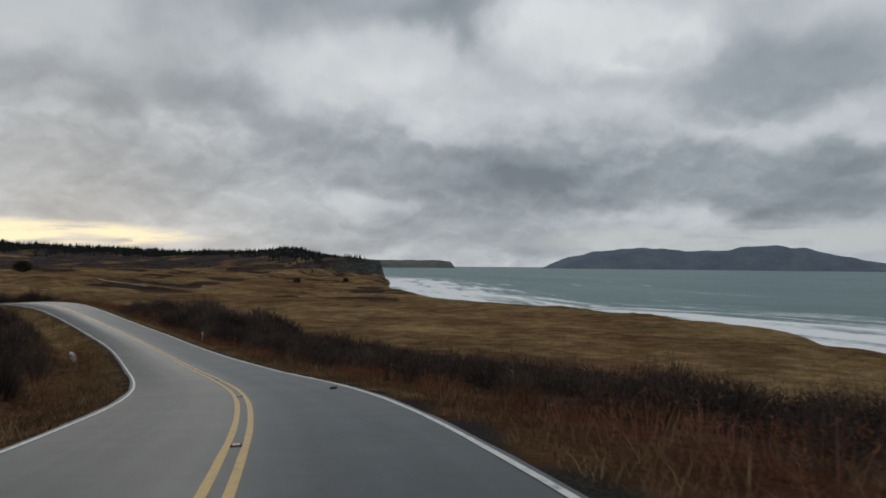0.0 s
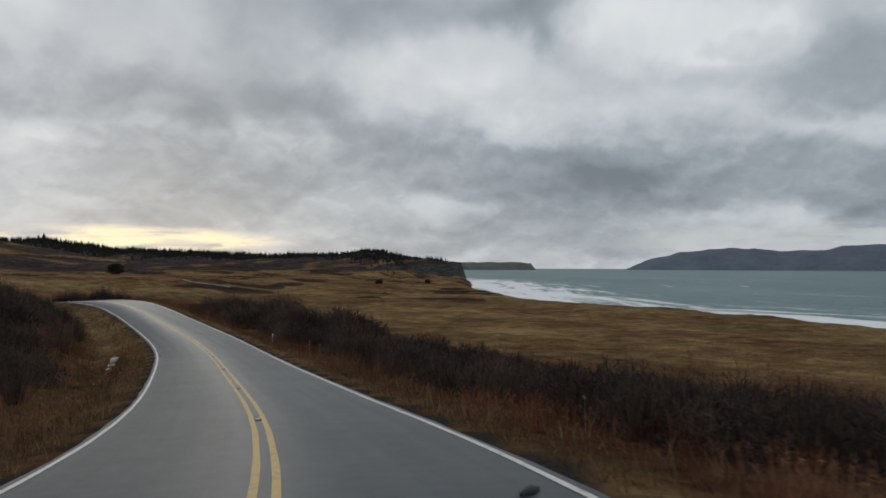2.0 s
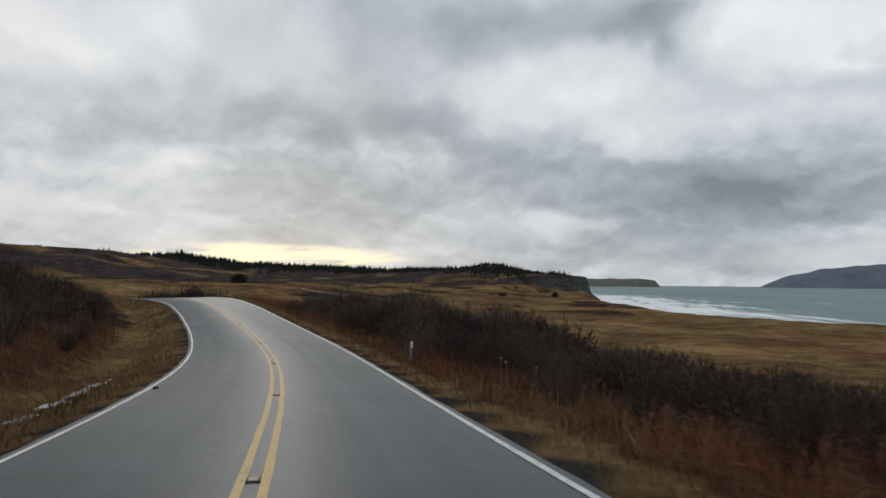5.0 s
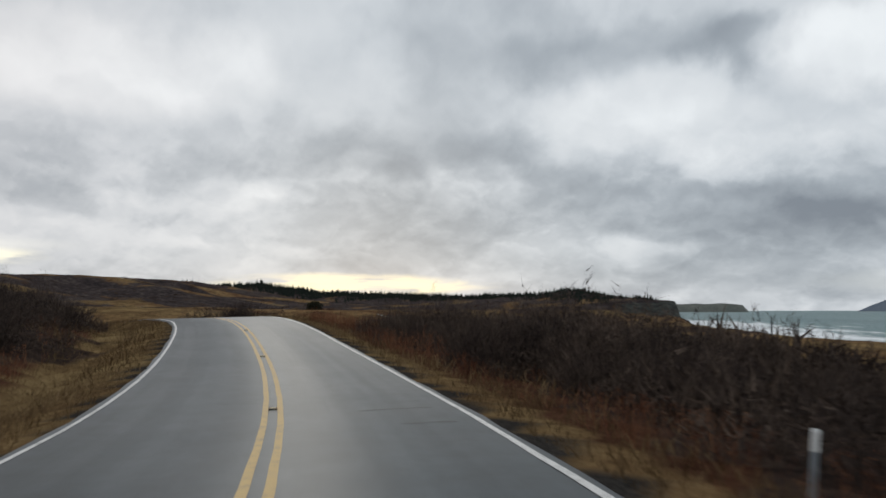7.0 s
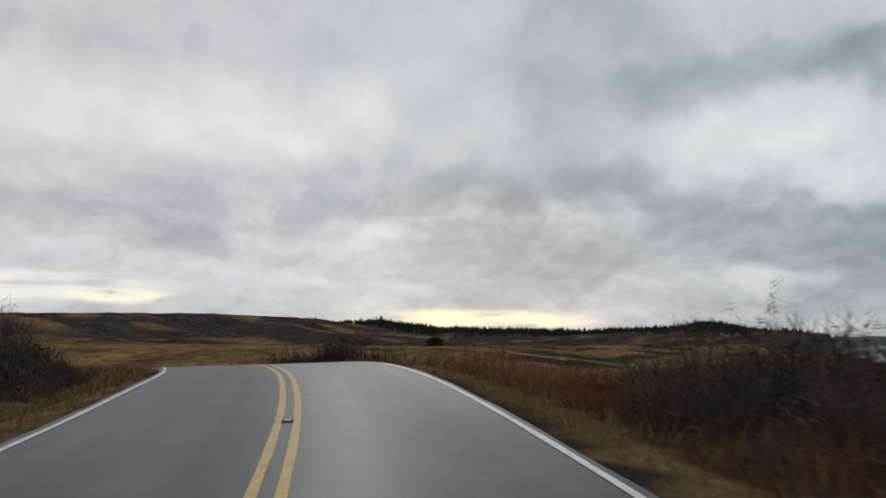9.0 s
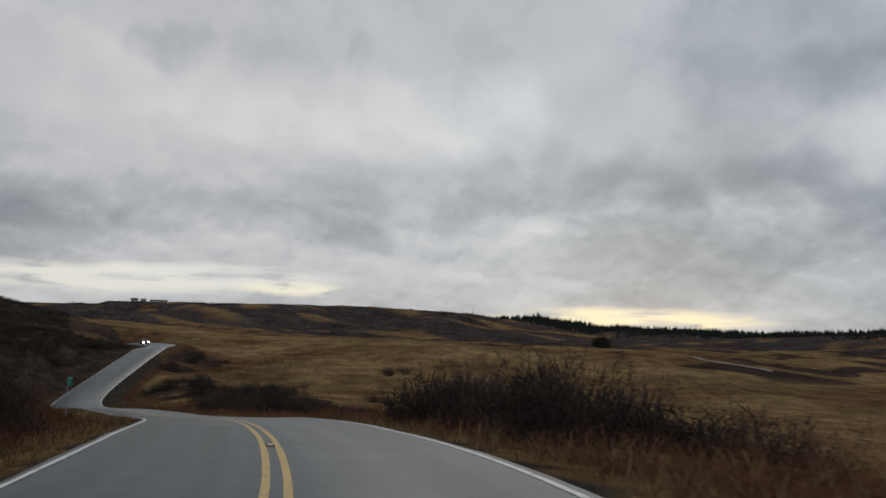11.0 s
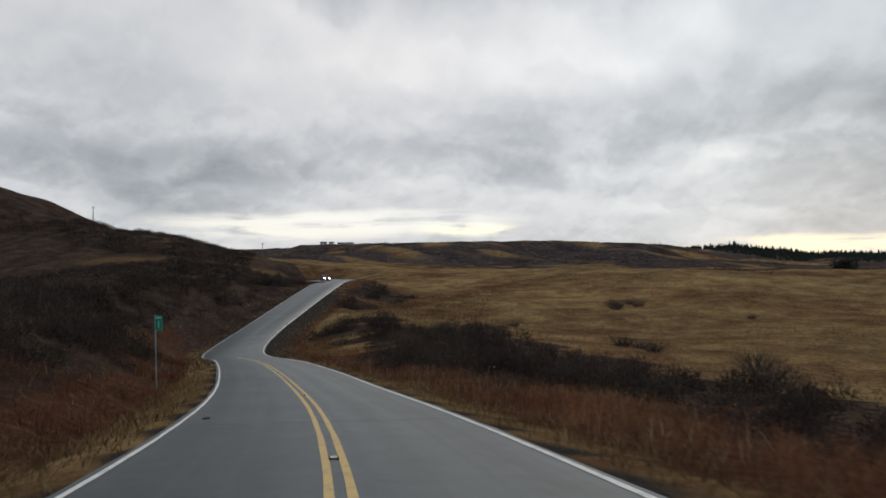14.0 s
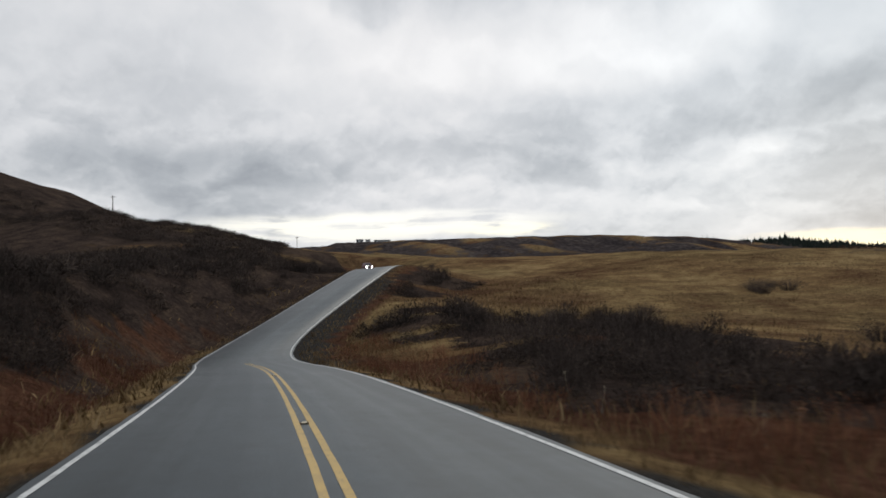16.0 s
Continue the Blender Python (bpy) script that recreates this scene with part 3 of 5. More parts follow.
def tri_object(name, verts, tris, tint, mat, parent=None):
    """A mesh of triangles from arrays, with a shade for each point."""
    mesh = bpy.data.meshes.new(name)
    verts, tris = np.asarray(verts, np.float32), np.asarray(tris, np.int32)
    mesh.vertices.add(len(verts))
    mesh.vertices.foreach_set("co", verts.ravel())
    mesh.loops.add(tris.size)
    mesh.loops.foreach_set("vertex_index", tris.ravel())
    mesh.polygons.add(len(tris))
    mesh.polygons.foreach_set("loop_start", np.arange(0, tris.size, 3, dtype=np.int32))
    mesh.polygons.foreach_set("loop_total", np.full(len(tris), 3, np.int32))
    mesh.update(calc_edges=True)
    if tint is not None:
        mesh.attributes.new("tint", "FLOAT", "POINT").data.foreach_set("value", np.asarray(tint, np.float32))
    mesh.materials.append(mat)
    ob = new(name, mesh)
    ob.parent = parent
    return ob


def blades(rng, foot, height, width, lean, tint):
    """Tapered bent blades, five points and three triangles each. lean: sideways reach as a share of the height."""
    n = len(foot)
    face, way = rng.uniform(0, 2 * np.pi, n), rng.uniform(0, 2 * np.pi, n)
    side = np.stack([np.cos(face), np.sin(face), np.zeros(n)], 1) * (width / 2)[:, None]
    drift = np.stack([np.cos(way), np.sin(way), np.zeros(n)], 1) * (height * lean)[:, None]
    up = np.zeros((n, 3))
    up[:, 2] = height
    mid, tip = foot + up * 0.55 + drift * 0.35, foot + up + drift
    v = np.stack([foot - side, foot + side, mid - side * 0.75, mid + side * 0.75, tip], 1).reshape(-1, 3)
    k = (np.arange(n) * 5)[:, None, None]
    f = (np.array([[0, 1, 3], [0, 3, 2], [2, 3, 4]])[None] + k).reshape(-1, 3)
    return v, f, np.repeat(tint, 5)


def mat_plant(name, dark, mid, pale, scale=0.25, twiggy=0.0):
    mat, g, b = material(name, 0.95, 0.02)
    t = g.nodes.new("ShaderNodeAttribute")
    t.attribute_name = "tint"
    n = g.noise(place_of(g), scale, 3, 0.6)
    v = g.math("ADD", g.math("MULTIPLY", t.outputs["Fac"], 0.55), g.math("MULTIPLY", g.step(n, 0.25, 0.75), 0.45))
    if twiggy:
        grain = g.noise(g.vec("MULTIPLY", place_of(g), (16.0, 16.0, 12.0)), 1.0, 4, 0.7)
        v = g.math("ADD", v, g.math("MULTIPLY", g.math("SUBTRACT", grain, 0.5), twiggy))
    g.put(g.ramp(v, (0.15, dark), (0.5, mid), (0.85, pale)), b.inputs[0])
    return mat


TAN = mat_plant("dead_tan_grass", (0.055, 0.035, 0.020), (0.135, 0.087, 0.044), (0.28, 0.195, 0.105))
RUST = mat_plant("rust_red_weeds", (0.052, 0.022, 0.014), (0.165, 0.070, 0.040), (0.31, 0.160, 0.090), 0.3, 0.3)
BRUSH = mat_plant("leafless_dark_brush", (0.027, 0.022, 0.020), (0.066, 0.050, 0.043), (0.145, 0.108, 0.084), 0.25, 0.6)
PLAIN = mat_plant("coastal_dead_grass", (0.055, 0.034, 0.020), (0.158, 0.101, 0.050), (0.31, 0.215, 0.108), 0.13)

POST_AT = (-21.1, 64.5, 11.15)
# thickets along the road: from, to (metres along), nearest and farthest offset, height of the brush
RIGHT_THICKETS = [(-20, 34, 7.2, 34, 1.5), (22, 68, 6.3, 30, 1.65), (60, 79, 7.2, 26, 1.85), (75, 85, 7.2, 22, 2.75), (80, 99, 6.4, 20, 3.05), (96, 105, 7.0, 18, 1.9), (118.0, 137, 5.6, 20, 3.3), (121, 150, 11, 30, 1.5), (138, 214, 10.5, 27, 1.6), (165, 194, 6.6, 17, 1.6), (205, 236, 9, 20, 1.7), (246, 272, 5, 15, 2.0)]
LEFT_THICKETS = [(-20, 34, -30, -6.8, 1.9), (28, 72, -34, -7.0, 1.9), (72, 114, -26, -7.6, 2.1), (98, 122, -16, -5.8, 1.7), (108, 138, -40, -7.6, 2.5), (130, 215, -66, -8.6, 2.0), (124, 196, -11, -6.6, 0.95), (205, 300, -75, -7.5, 1.8)]


def brush_height(s, d, x, y):
    """How tall the brush stands at each place; nought where there is none."""
    h = np.zeros(x.shape)
    rag = 2.2 * waves(x, y, 13, 51) + 1.0 * waves(x, y, 5, 52)
    for s0, s1, d0, d1, top in RIGHT_THICKETS + LEFT_THICKETS:
        dd, ss = d + rag, s + 1.5 * rag
        inside = smooth((ss - s0) / 3) * smooth((s1 - ss) / 3) * smooth((dd - d0) / 2.0) * smooth((d1 - dd) / 3.0)
        h = np.maximum(h, top * inside * (1 + 0.28 * waves(x, y, 8, 53)))
    clear = smooth((waves(x, y, 24, 54) - 0.4) / 0.2) * (d < -24)
    gaps = smooth((waves(x, y, 11, 55) + 0.5 * waves(x, y, 4, 56) - 0.35) / 0.35) * np.where((d > 0) & (s > 147), 1.1, np.where(d < -20, 0.9, 0.0))
    return h * (1 - 0.9 * clear) * (1 - 0.85 * gaps)


def scatter(rng, s0, s1, d0, d1, count):
    s, d = rng.uniform(s0, s1, count), rng.uniform(d0, d1, count)
    i = np.clip(np.searchsorted(ROAD_S, s), 0, len(ROAD_S) - 1)
    x, y = ROAD_P[i, 0] + ROAD_R[i, 0] * d, ROAD_P[i, 1] + ROAD_R[i, 1] * d
    x, y = x - np.sin(ROAD_TURN[i]) * (s - ROAD_S[i]), y + np.cos(ROAD_TURN[i]) * (s - ROAD_S[i])
    return s, d, x, y


def off_road(x, y, margin=0.7):
    s, d = road_frame(x, y)
    return s, d, (d > WIDTH_R + 0.35 + margin) | (d < -WIDTH_L - 0.3 - margin)


def joined(parts):
    vs, fs, ts, k = [], [], [], 0
    for v, f, t in parts:
        vs.append(v)
        fs.append(f + k)
        ts.append(t)
        k += len(v)
    return np.concatenate(vs), np.concatenate(fs), np.concatenate(ts)


def sprays(rng, foot, top, width, twigs, tint):
    """Bent stems from foot to top, each with side twigs."""
    n = len(foot)
    face = rng.uniform(0, 2 * np.pi, n)
    side = np.stack([np.cos(face), np.sin(face), np.zeros(n)], 1) * (width / 2)[:, None]
    mid = (foot + top) / 2
    mid[:, 2] += 0.12 * np.linalg.norm(top - foot, axis=1)
    v = np.stack([foot - side, foot + side, mid - side * 0.75, mid + side * 0.75, top], 1).reshape(-1, 3)
    f = (np.array([[0, 1, 3], [0, 3, 2], [2, 3, 4]])[None] + (np.arange(n) * 5)[:, None, None]).reshape(-1, 3)
    m = n * twigs
    u = rng.uniform(0.3, 1.0, m)[:, None]
    start = np.repeat(mid, twigs, 0) * (1 - u) + np.repeat(top, twigs, 0) * u
    way = rng.normal(0, 1, (m, 3)) + (0, 0, 0.5)
    way /= np.linalg.norm(way, axis=1)[:, None]
    length = np.repeat(np.linalg.norm(top - foot, axis=1), twigs) * rng.uniform(0.07, 0.21, m)
    end = start + way * length[:, None]
    across = np.cross(way, rng.normal(0, 1, (m, 3)))
    across /= np.linalg.norm(across, axis=1)[:, None] + 1e-6
    across *= (np.repeat(width, twigs) * 0.45)[:, None]
    tv = np.stack([start - across, start + across, end], 1).reshape(-1, 3)
    tf = np.arange(m * 3).reshape(-1, 3) + len(v)
    return np.concatenate([v, tv]), np.concatenate([f, tf]), np.concatenate([np.repeat(tint, 5), np.repeat(np.repeat(tint, twigs), 3)])


def clump(seed, n, twigs, width, inner=22, thick=0.11):
    """One rounded clump of brush, two metres wide and one high, as arrays: a close heart, tinted dark for inner shade,
    inside a haze of fine twigs.
    """
    rng = np.random.RandomState(seed)
    a, out = rng.uniform(0, 2 * np.pi, n), np.sqrt(rng.uniform(0.0, 1, n))
    bulge = 1 + 0.16 * np.sin(3 * a + seed) + 0.10 * np.sin(5 * a + 2.0 * seed)
    foot = np.stack([np.cos(a) * out * 0.62, np.sin(a) * out * 0.62, np.full(n, -0.08)], 1)
    high = np.sqrt(np.maximum(1.02 - out ** 2, 0)) * rng.uniform(0.62, 0.94, n) * bulge
    top = np.stack([np.cos(a) * out * bulge, np.sin(a) * out * bulge, high], 1)
    twiggy = sprays(rng, foot, top, width * rng.uniform(0.6, 1.4, n), twigs, rng.uniform(0.1, 1, n))
    # the heart: short fine twigs crossing every way through the dome
    d = rng.normal(0, 1, (inner, 3))
    d[:, 2] = np.abs(d[:, 2])
    d /= np.linalg.norm(d, axis=1)[:, None]
    at = d * (rng.uniform(0.02, 0.66, inner) ** 0.5)[:, None] * (1.0, 1.0, 0.88) + (0, 0, -0.03)
    way = rng.normal(0, 1, (inner, 3)) + d * 0.9 + (0, 0, 0.5)
    way /= np.linalg.norm(way, axis=1)[:, None]
    across = np.cross(way, rng.normal(0, 1, (inner, 3)))
    across /= np.linalg.norm(across, axis=1)[:, None] + 1e-6
    size = thick * rng.uniform(0.6, 1.5, inner)[:, None]
    v = np.stack([at - across * size * 0.17, at + across * size * 0.17, at + way * size * 2.6], 1).reshape(-1, 3)
    # inner shade is put into the tint: darker heart, paler towards its top
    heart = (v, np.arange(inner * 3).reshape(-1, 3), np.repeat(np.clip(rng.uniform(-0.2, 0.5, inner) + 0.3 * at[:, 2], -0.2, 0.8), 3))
    return joined([twiggy, heart])


def grow_brush():
    rng = np.random.RandomState(7)
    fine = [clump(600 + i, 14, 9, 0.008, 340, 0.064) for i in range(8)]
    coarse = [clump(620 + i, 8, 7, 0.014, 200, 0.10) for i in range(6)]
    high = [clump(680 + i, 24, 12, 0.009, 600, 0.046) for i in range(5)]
    parts = []
    for s0, s1, d0, d1, top in RIGHT_THICKETS + LEFT_THICKETS:
        near = d0 if d0 > 0 else -d1
        wide = d1 - d0
        far_side = s0 > 195
        # darkest tint from the second crest on, palest on the stretch before it
        thicket_tint = -0.16 if s0 > 100 else 0.14 if s0 > 55 else 0.0
        gap = 2.4 if far_side else 0.98 if s0 == 118 else 1.15 if top > 2.7 else 1.68
        n = int((s1 - s0) * wide / gap ** 2)
        s, d, x, y = scatter(rng, s0 - 1, s1 + 1, d0 - 1, d1 + 1, n)
        h = brush_height(s, d, x, y)
        back = np.abs(d) - near
        keep = (h > 0.5) & ((back < 12) | (rng.uniform(0, 1, n) < np.where(back < 20, 0.5 if d0 > 0 or s0 > 100 else 0.3, 0.15)))
        s2, d2, free = off_road(x[keep], y[keep], 1.5)
        free &= np.hypot(x[keep] - POST_AT[0], y[keep] - POST_AT[1]) > 1.8
        x, y, h, back = (q[keep][free] for q in (x, y, h, back))
        z = land(x, y)
        for i in range(len(x)):
            kinds = high if top > 2.2 and back[i] < (10 if s0 < 100 else 15) else coarse if back[i] > 9 or far_side else fine
            v, f, t = kinds[rng.randint(len(kinds))]
            a, wd, ht = rng.uniform(0, 6.28), rng.uniform(0.8, 1.25) * (1.0 if back[i] < 15 else 1.5) * (1.5 if far_side else 1.0), h[i] * rng.uniform(0.85, 1.08)
            wd = max(wd, 0.72 * ht)
            c, q = math.cos(a) * wd, math.sin(a) * wd
            w = np.stack([v[:, 0] * c - v[:, 1] * q + x[i], v[:, 0] * q + v[:, 1] * c + y[i], v[:, 2] * ht + z[i]], 1)
            parts.append((w, f, np.clip(t * 0.8 + thicket_tint + rng.uniform(-0.05, 0.25), 0, 1)))
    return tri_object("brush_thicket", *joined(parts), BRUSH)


brush = tagged(grow_brush(), "dense dark leafless brush on the road banks", "brush", kind="stuff")


def cover_ground():
    """Where litter and scrub lie instead of grass, the gravel of the road edges, and the far ridge's haze tint."""
    x, y = GX.ravel(), GY.ravel()
    scrub = np.zeros(x.size)
    near = np.hypot(x + 90, y - 90) < 300
    s, d = np.zeros(x.size), np.full(x.size, 999.0)
    s[near], d[near] = road_frame(x[near], y[near])
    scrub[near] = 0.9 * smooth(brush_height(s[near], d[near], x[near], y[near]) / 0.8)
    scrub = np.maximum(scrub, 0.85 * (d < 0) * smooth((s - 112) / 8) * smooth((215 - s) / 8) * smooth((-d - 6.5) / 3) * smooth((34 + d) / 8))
    r, z = along(WOODED_RIDGE, x, y)
    patch = waves(x, y, 120, 91)
    ridge = smooth((520 - r) / 150) * smooth((GZ.ravel() - 9) / 5)
    runnel = gullies(x, y)
    scrub = np.maximum(scrub, np.maximum(ridge * (0.30 + 0.85 * runnel + 0.16 * patch), smooth((130 - r) / 50) * (x > -720) * (y > 835)))
    r, z = along(POLE_HILL, x, y)
    scrub = np.maximum(scrub, smooth((300 - r) / 120) * ((d < 0) | (~near & (x < -280) & (y < 330))) * (0.80 + 0.42 * waves(x, y, 45, 92) + 0.3 * smooth((GZ.ravel() - 38) / 10)))
    flat = smooth((0.55 * waves(x, y, 60, 93) + 0.55 * waves(x, y, 22, 94) - 0.12) / 0.35)
    scrub = np.maximum(scrub, 0.85 * flat * (r > 200) * (0.25 + 0.75 * smooth((y - 200) / 90)))
    edge = np.where(d > 0, d - WIDTH_R, -d - WIDTH_L)
    gravel = smooth((np.where(d > 0, 0.62, 0.32) - edge) / 0.35)
    gravel = np.maximum(gravel, (d > 0) * smooth((s - 198) / 8) * smooth((262 - s) / 8) * smooth((2.9 - edge) / 0.8))
    weedy = smooth((edge - np.where((d < 0) & (s > 55) & (s < 118), 3.0, 1.0)) / 1.2) * smooth((np.where(d > 0, np.where((s > 92) & (s < 195), 22, np.where(s < 195, 13, 7)), 11) - edge) / 5) * np.where(d > 0, 1.0, np.where(s > 118, 0.75, np.where(s > 60, 0.8, 0.45)))
    for name, value in (("scrub", scrub), ("gravel", gravel), ("weeds", weedy), ("ridge_haze", ridge)):
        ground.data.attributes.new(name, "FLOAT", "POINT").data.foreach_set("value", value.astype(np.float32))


cover_ground()


def grow_verge():
    """Short tan grass close along both road edges."""
    rng = np.random.RandomState(8)
    parts = []
    for s0, s1, per, wide in ((-16, 175, 60, 0.016), (175, 300, 14, 0.05)):
        for d0, d1 in ((WIDTH_R + 0.50, WIDTH_R + 2.4), (-WIDTH_L - 3.8, -WIDTH_L - 0.28)):
            n = int((s1 - s0) * (d1 - d0) * per)
            s, d, x, y = scatter(rng, s0, s1, d0, d1, n)
            clump = 0.5 + 0.5 * waves(x, y, 2.2, 61)
            near = np.abs(d) - np.where(d > 0, WIDTH_R, WIDTH_L)
            ok = rng.uniform(0, 1, n) < 0.30 + 0.70 * clump * smooth((near - 0.15) / 0.6)
            s, d, x, y, clump, near = (v[ok] for v in (s, d, x, y, clump, near))
            foot = np.stack([x, y, land(x, y) - 0.02], 1)
            h = (0.10 + 0.26 * np.clip(clump, 0, 1.2) * smooth(near / 1.1)) * rng.uniform(0.5, 1.4, len(x))
            parts.append(blades(rng, foot, h, wide * rng.uniform(0.6, 1.5, len(x)), rng.uniform(0.2, 1.2, len(x)), np.clip(rng.uniform(0, 1, len(x)) * 0.7 + 0.3 * clump, 0, 1)))
    return tri_object("verge_grass", *joined(parts), TAN)


tagged(grow_verge(), "short dead tan grass along the road edges", "grass", kind="stuff")


def tuft(seed, n):
    """One fuzzy tuft of dead weeds, a metre high and wide, as arrays: fine stems that lean out, each with side twigs."""
    rng = np.random.RandomState(seed)
    a, out = rng.uniform(0, 2 * np.pi, n), np.sqrt(rng.uniform(0.0, 1, n))
    foot = np.stack([np.cos(a) * out * 0.28, np.sin(a) * out * 0.28, np.full(n, -0.06)], 1)
    top = np.stack([np.cos(a) * out * 0.62, np.sin(a) * out * 0.62, (1.0 - 0.35 * out ** 2) * rng.uniform(0.55, 1.0, n)], 1)
    return sprays(rng, foot, top, 0.012 * rng.uniform(0.6, 1.5, n), 5, rng.uniform(0, 1, n))


def grow_weeds():
    """Tall rust-brown weeds and grass between the verge and the brush, and thin among it."""
    rng = np.random.RandomState(9)
    kinds = [tuft(800 + i, 9) for i in range(8)]
    rust, tan = [], []
    for s0, s1, d0, d1, per in ((-16, 64, 4.7, 10.5, 5), (60, 118, 4.7, 9.2, 5), (112, 215, 4.7, 9.5, 5.0), (112, 190, 9.5, 13, 2.0), (-16, 64, -8, -4.6, 2.5), (60, 118, -11, -6.6, 3.2), (118, 215, -11.5, -4.9, 4.2)):
        n = int((s1 - s0) * (d1 - d0) * per)
        s, d, x, y = scatter(rng, s0, s1, d0, d1, n)
        patch = waves(x, y, 11, 71) + 0.6 * waves(x, y, 3, 72)
        hb = brush_height(s, d, x, y)
        ok = (rng.uniform(0, 1, n) < 0.35 + 0.65 * smooth(patch + 0.5)) & (hb < 1.3)
        x, y, d, s, patch = x[ok], y[ok], d[ok], s[ok], patch[ok]
        z = land(x, y)
        shade = 0.30 * waves(x, y, 6, 74) - np.where((d < 0) & (s > 118), 0.38, 0.0)
        near = np.abs(d) - 3.1
        for i in range(len(x)):
            v, f, t = kinds[rng.randint(8)]
            ht = np.clip((0.62 + 0.22 * patch[i]) * rng.uniform(0.6, 1.25), 0.2, 1.15) * min(1.0, 0.35 + near[i] / 3.2)
            wd, a = rng.uniform(0.6, 1.1) * (0.5 + 0.6 * ht), rng.uniform(0, 6.28)
            c, q = math.cos(a) * wd, math.sin(a) * wd
            rust.append((np.stack([v[:, 0] * c - v[:, 1] * q + x[i], v[:, 0] * q + v[:, 1] * c + y[i], v[:, 2] * ht + z[i]], 1), f, np.clip(t * 0.8 + shade[i] + rng.uniform(-0.1, 0.2), 0, 1)))
        n = int((s1 - s0) * (d1 - d0) * (4 if s0 == 118 else 12))
        s, d, x, y = scatter(rng, s0, s1, d0, d1, n)
        patch = waves(x, y, 11, 71) + 0.6 * waves(x, y, 3, 72)
        ok = (rng.uniform(0, 1, n) < 0.75 - 0.6 * smooth(patch + 0.5)) & (brush_height(s, d, x, y) < 1.0)
        x, y = x[ok], y[ok]
        foot = np.stack([x, y, land(x, y) - 0.04], 1)
        tan.append(blades(rng, foot, rng.uniform(0.2, 0.6, len(x)), 0.02 * rng.uniform(0.6, 1.5, len(x)), rng.uniform(0.3, 1.3, len(x)), rng.uniform(0, 1, len(x))))
    tagged(tri_object("roadside_weeds", *joined(rust), RUST), "tall rust-brown dead weeds beside the road", "weeds", kind="stuff")
    tagged(tri_object("bank_grass", *joined(tan), TAN), "long tan dead grass on the road banks", "grass", kind="stuff")


grow_weeds()


def grow_plain():
    """Coarse tussocks on the plain and the grassy mound."""
    rng = np.random.RandomState(10)
    parts = []
    for x0, x1, y0, y1, per, wide, tall in ((-110, 60, 10, 130, 3.0, 0.035, 0.34), (-200, -60, 115, 215, 3.4, 0.04, 0.34)):
        n = int((x1 - x0) * (y1 - y0) * per)
        x, y = rng.uniform(x0, x1, n), rng.uniform(y0, y1, n)
        s, d, free = off_road(x, y, 8.0)
        ok = free & (seaward(x, y) < -6) & (brush_height(s, d, x, y) < 0.4) & (d > 0) & (rng.uniform(0, 1, n) < 0.4 + 0.6 * smooth(waves(x, y, 9, 81) + 0.5))
        x, y = x[ok], y[ok]
        foot = np.stack([x, y, land(x, y) - 0.05], 1)
        parts.append(blades(rng, foot, tall * rng.uniform(0.5, 1.3, len(x)), wide * rng.uniform(0.6, 1.5, len(x)), rng.uniform(0.5, 1.8, len(x)), np.clip(0.5 + 0.4 * waves(x, y, 30, 82) + rng.uniform(-0.3, 0.3, len(x)), 0, 1)))
    for s0, s1, d0, d1, per, wide in ((105, 215, -60, -26, 4.0, 0.05), (200, 290, -60, -7, 2.0, 0.10), (205, 275, 5, 30, 4.0, 0.08), (-16, 110, -30, -9, 4.0, 0.04)):
        n = int((s1 - s0) * (d1 - d0) * per)
        s, d, x, y = scatter(rng, s0, s1, d0, d1, n)
        ok = brush_height(s, d, x, y) < 0.5
        s2, d2, free = off_road(x, y, 2.0)
        ok &= free & (rng.uniform(0, 1, n) < 0.35 + 0.65 * smooth(waves(x, y, 5, 83) + 0.5))
        x, y = x[ok], y[ok]
        foot = np.stack([x, y, land(x, y) - 0.05], 1)
        parts.append(blades(rng, foot, rng.uniform(0.2, 0.5, len(x)), wide * rng.uniform(0.6, 1.5, len(x)), rng.uniform(0.5, 1.6, len(x)), np.clip(0.45 + 0.35 * waves(x, y, 9, 84) + rng.uniform(-0.3, 0.3, len(x)), 0, 1)))
    return tri_object("plain_grass", *joined(parts), PLAIN)


tagged(grow_plain(), "tussocks of dead brown grass over the coastal plain", "grass", kind="stuff")


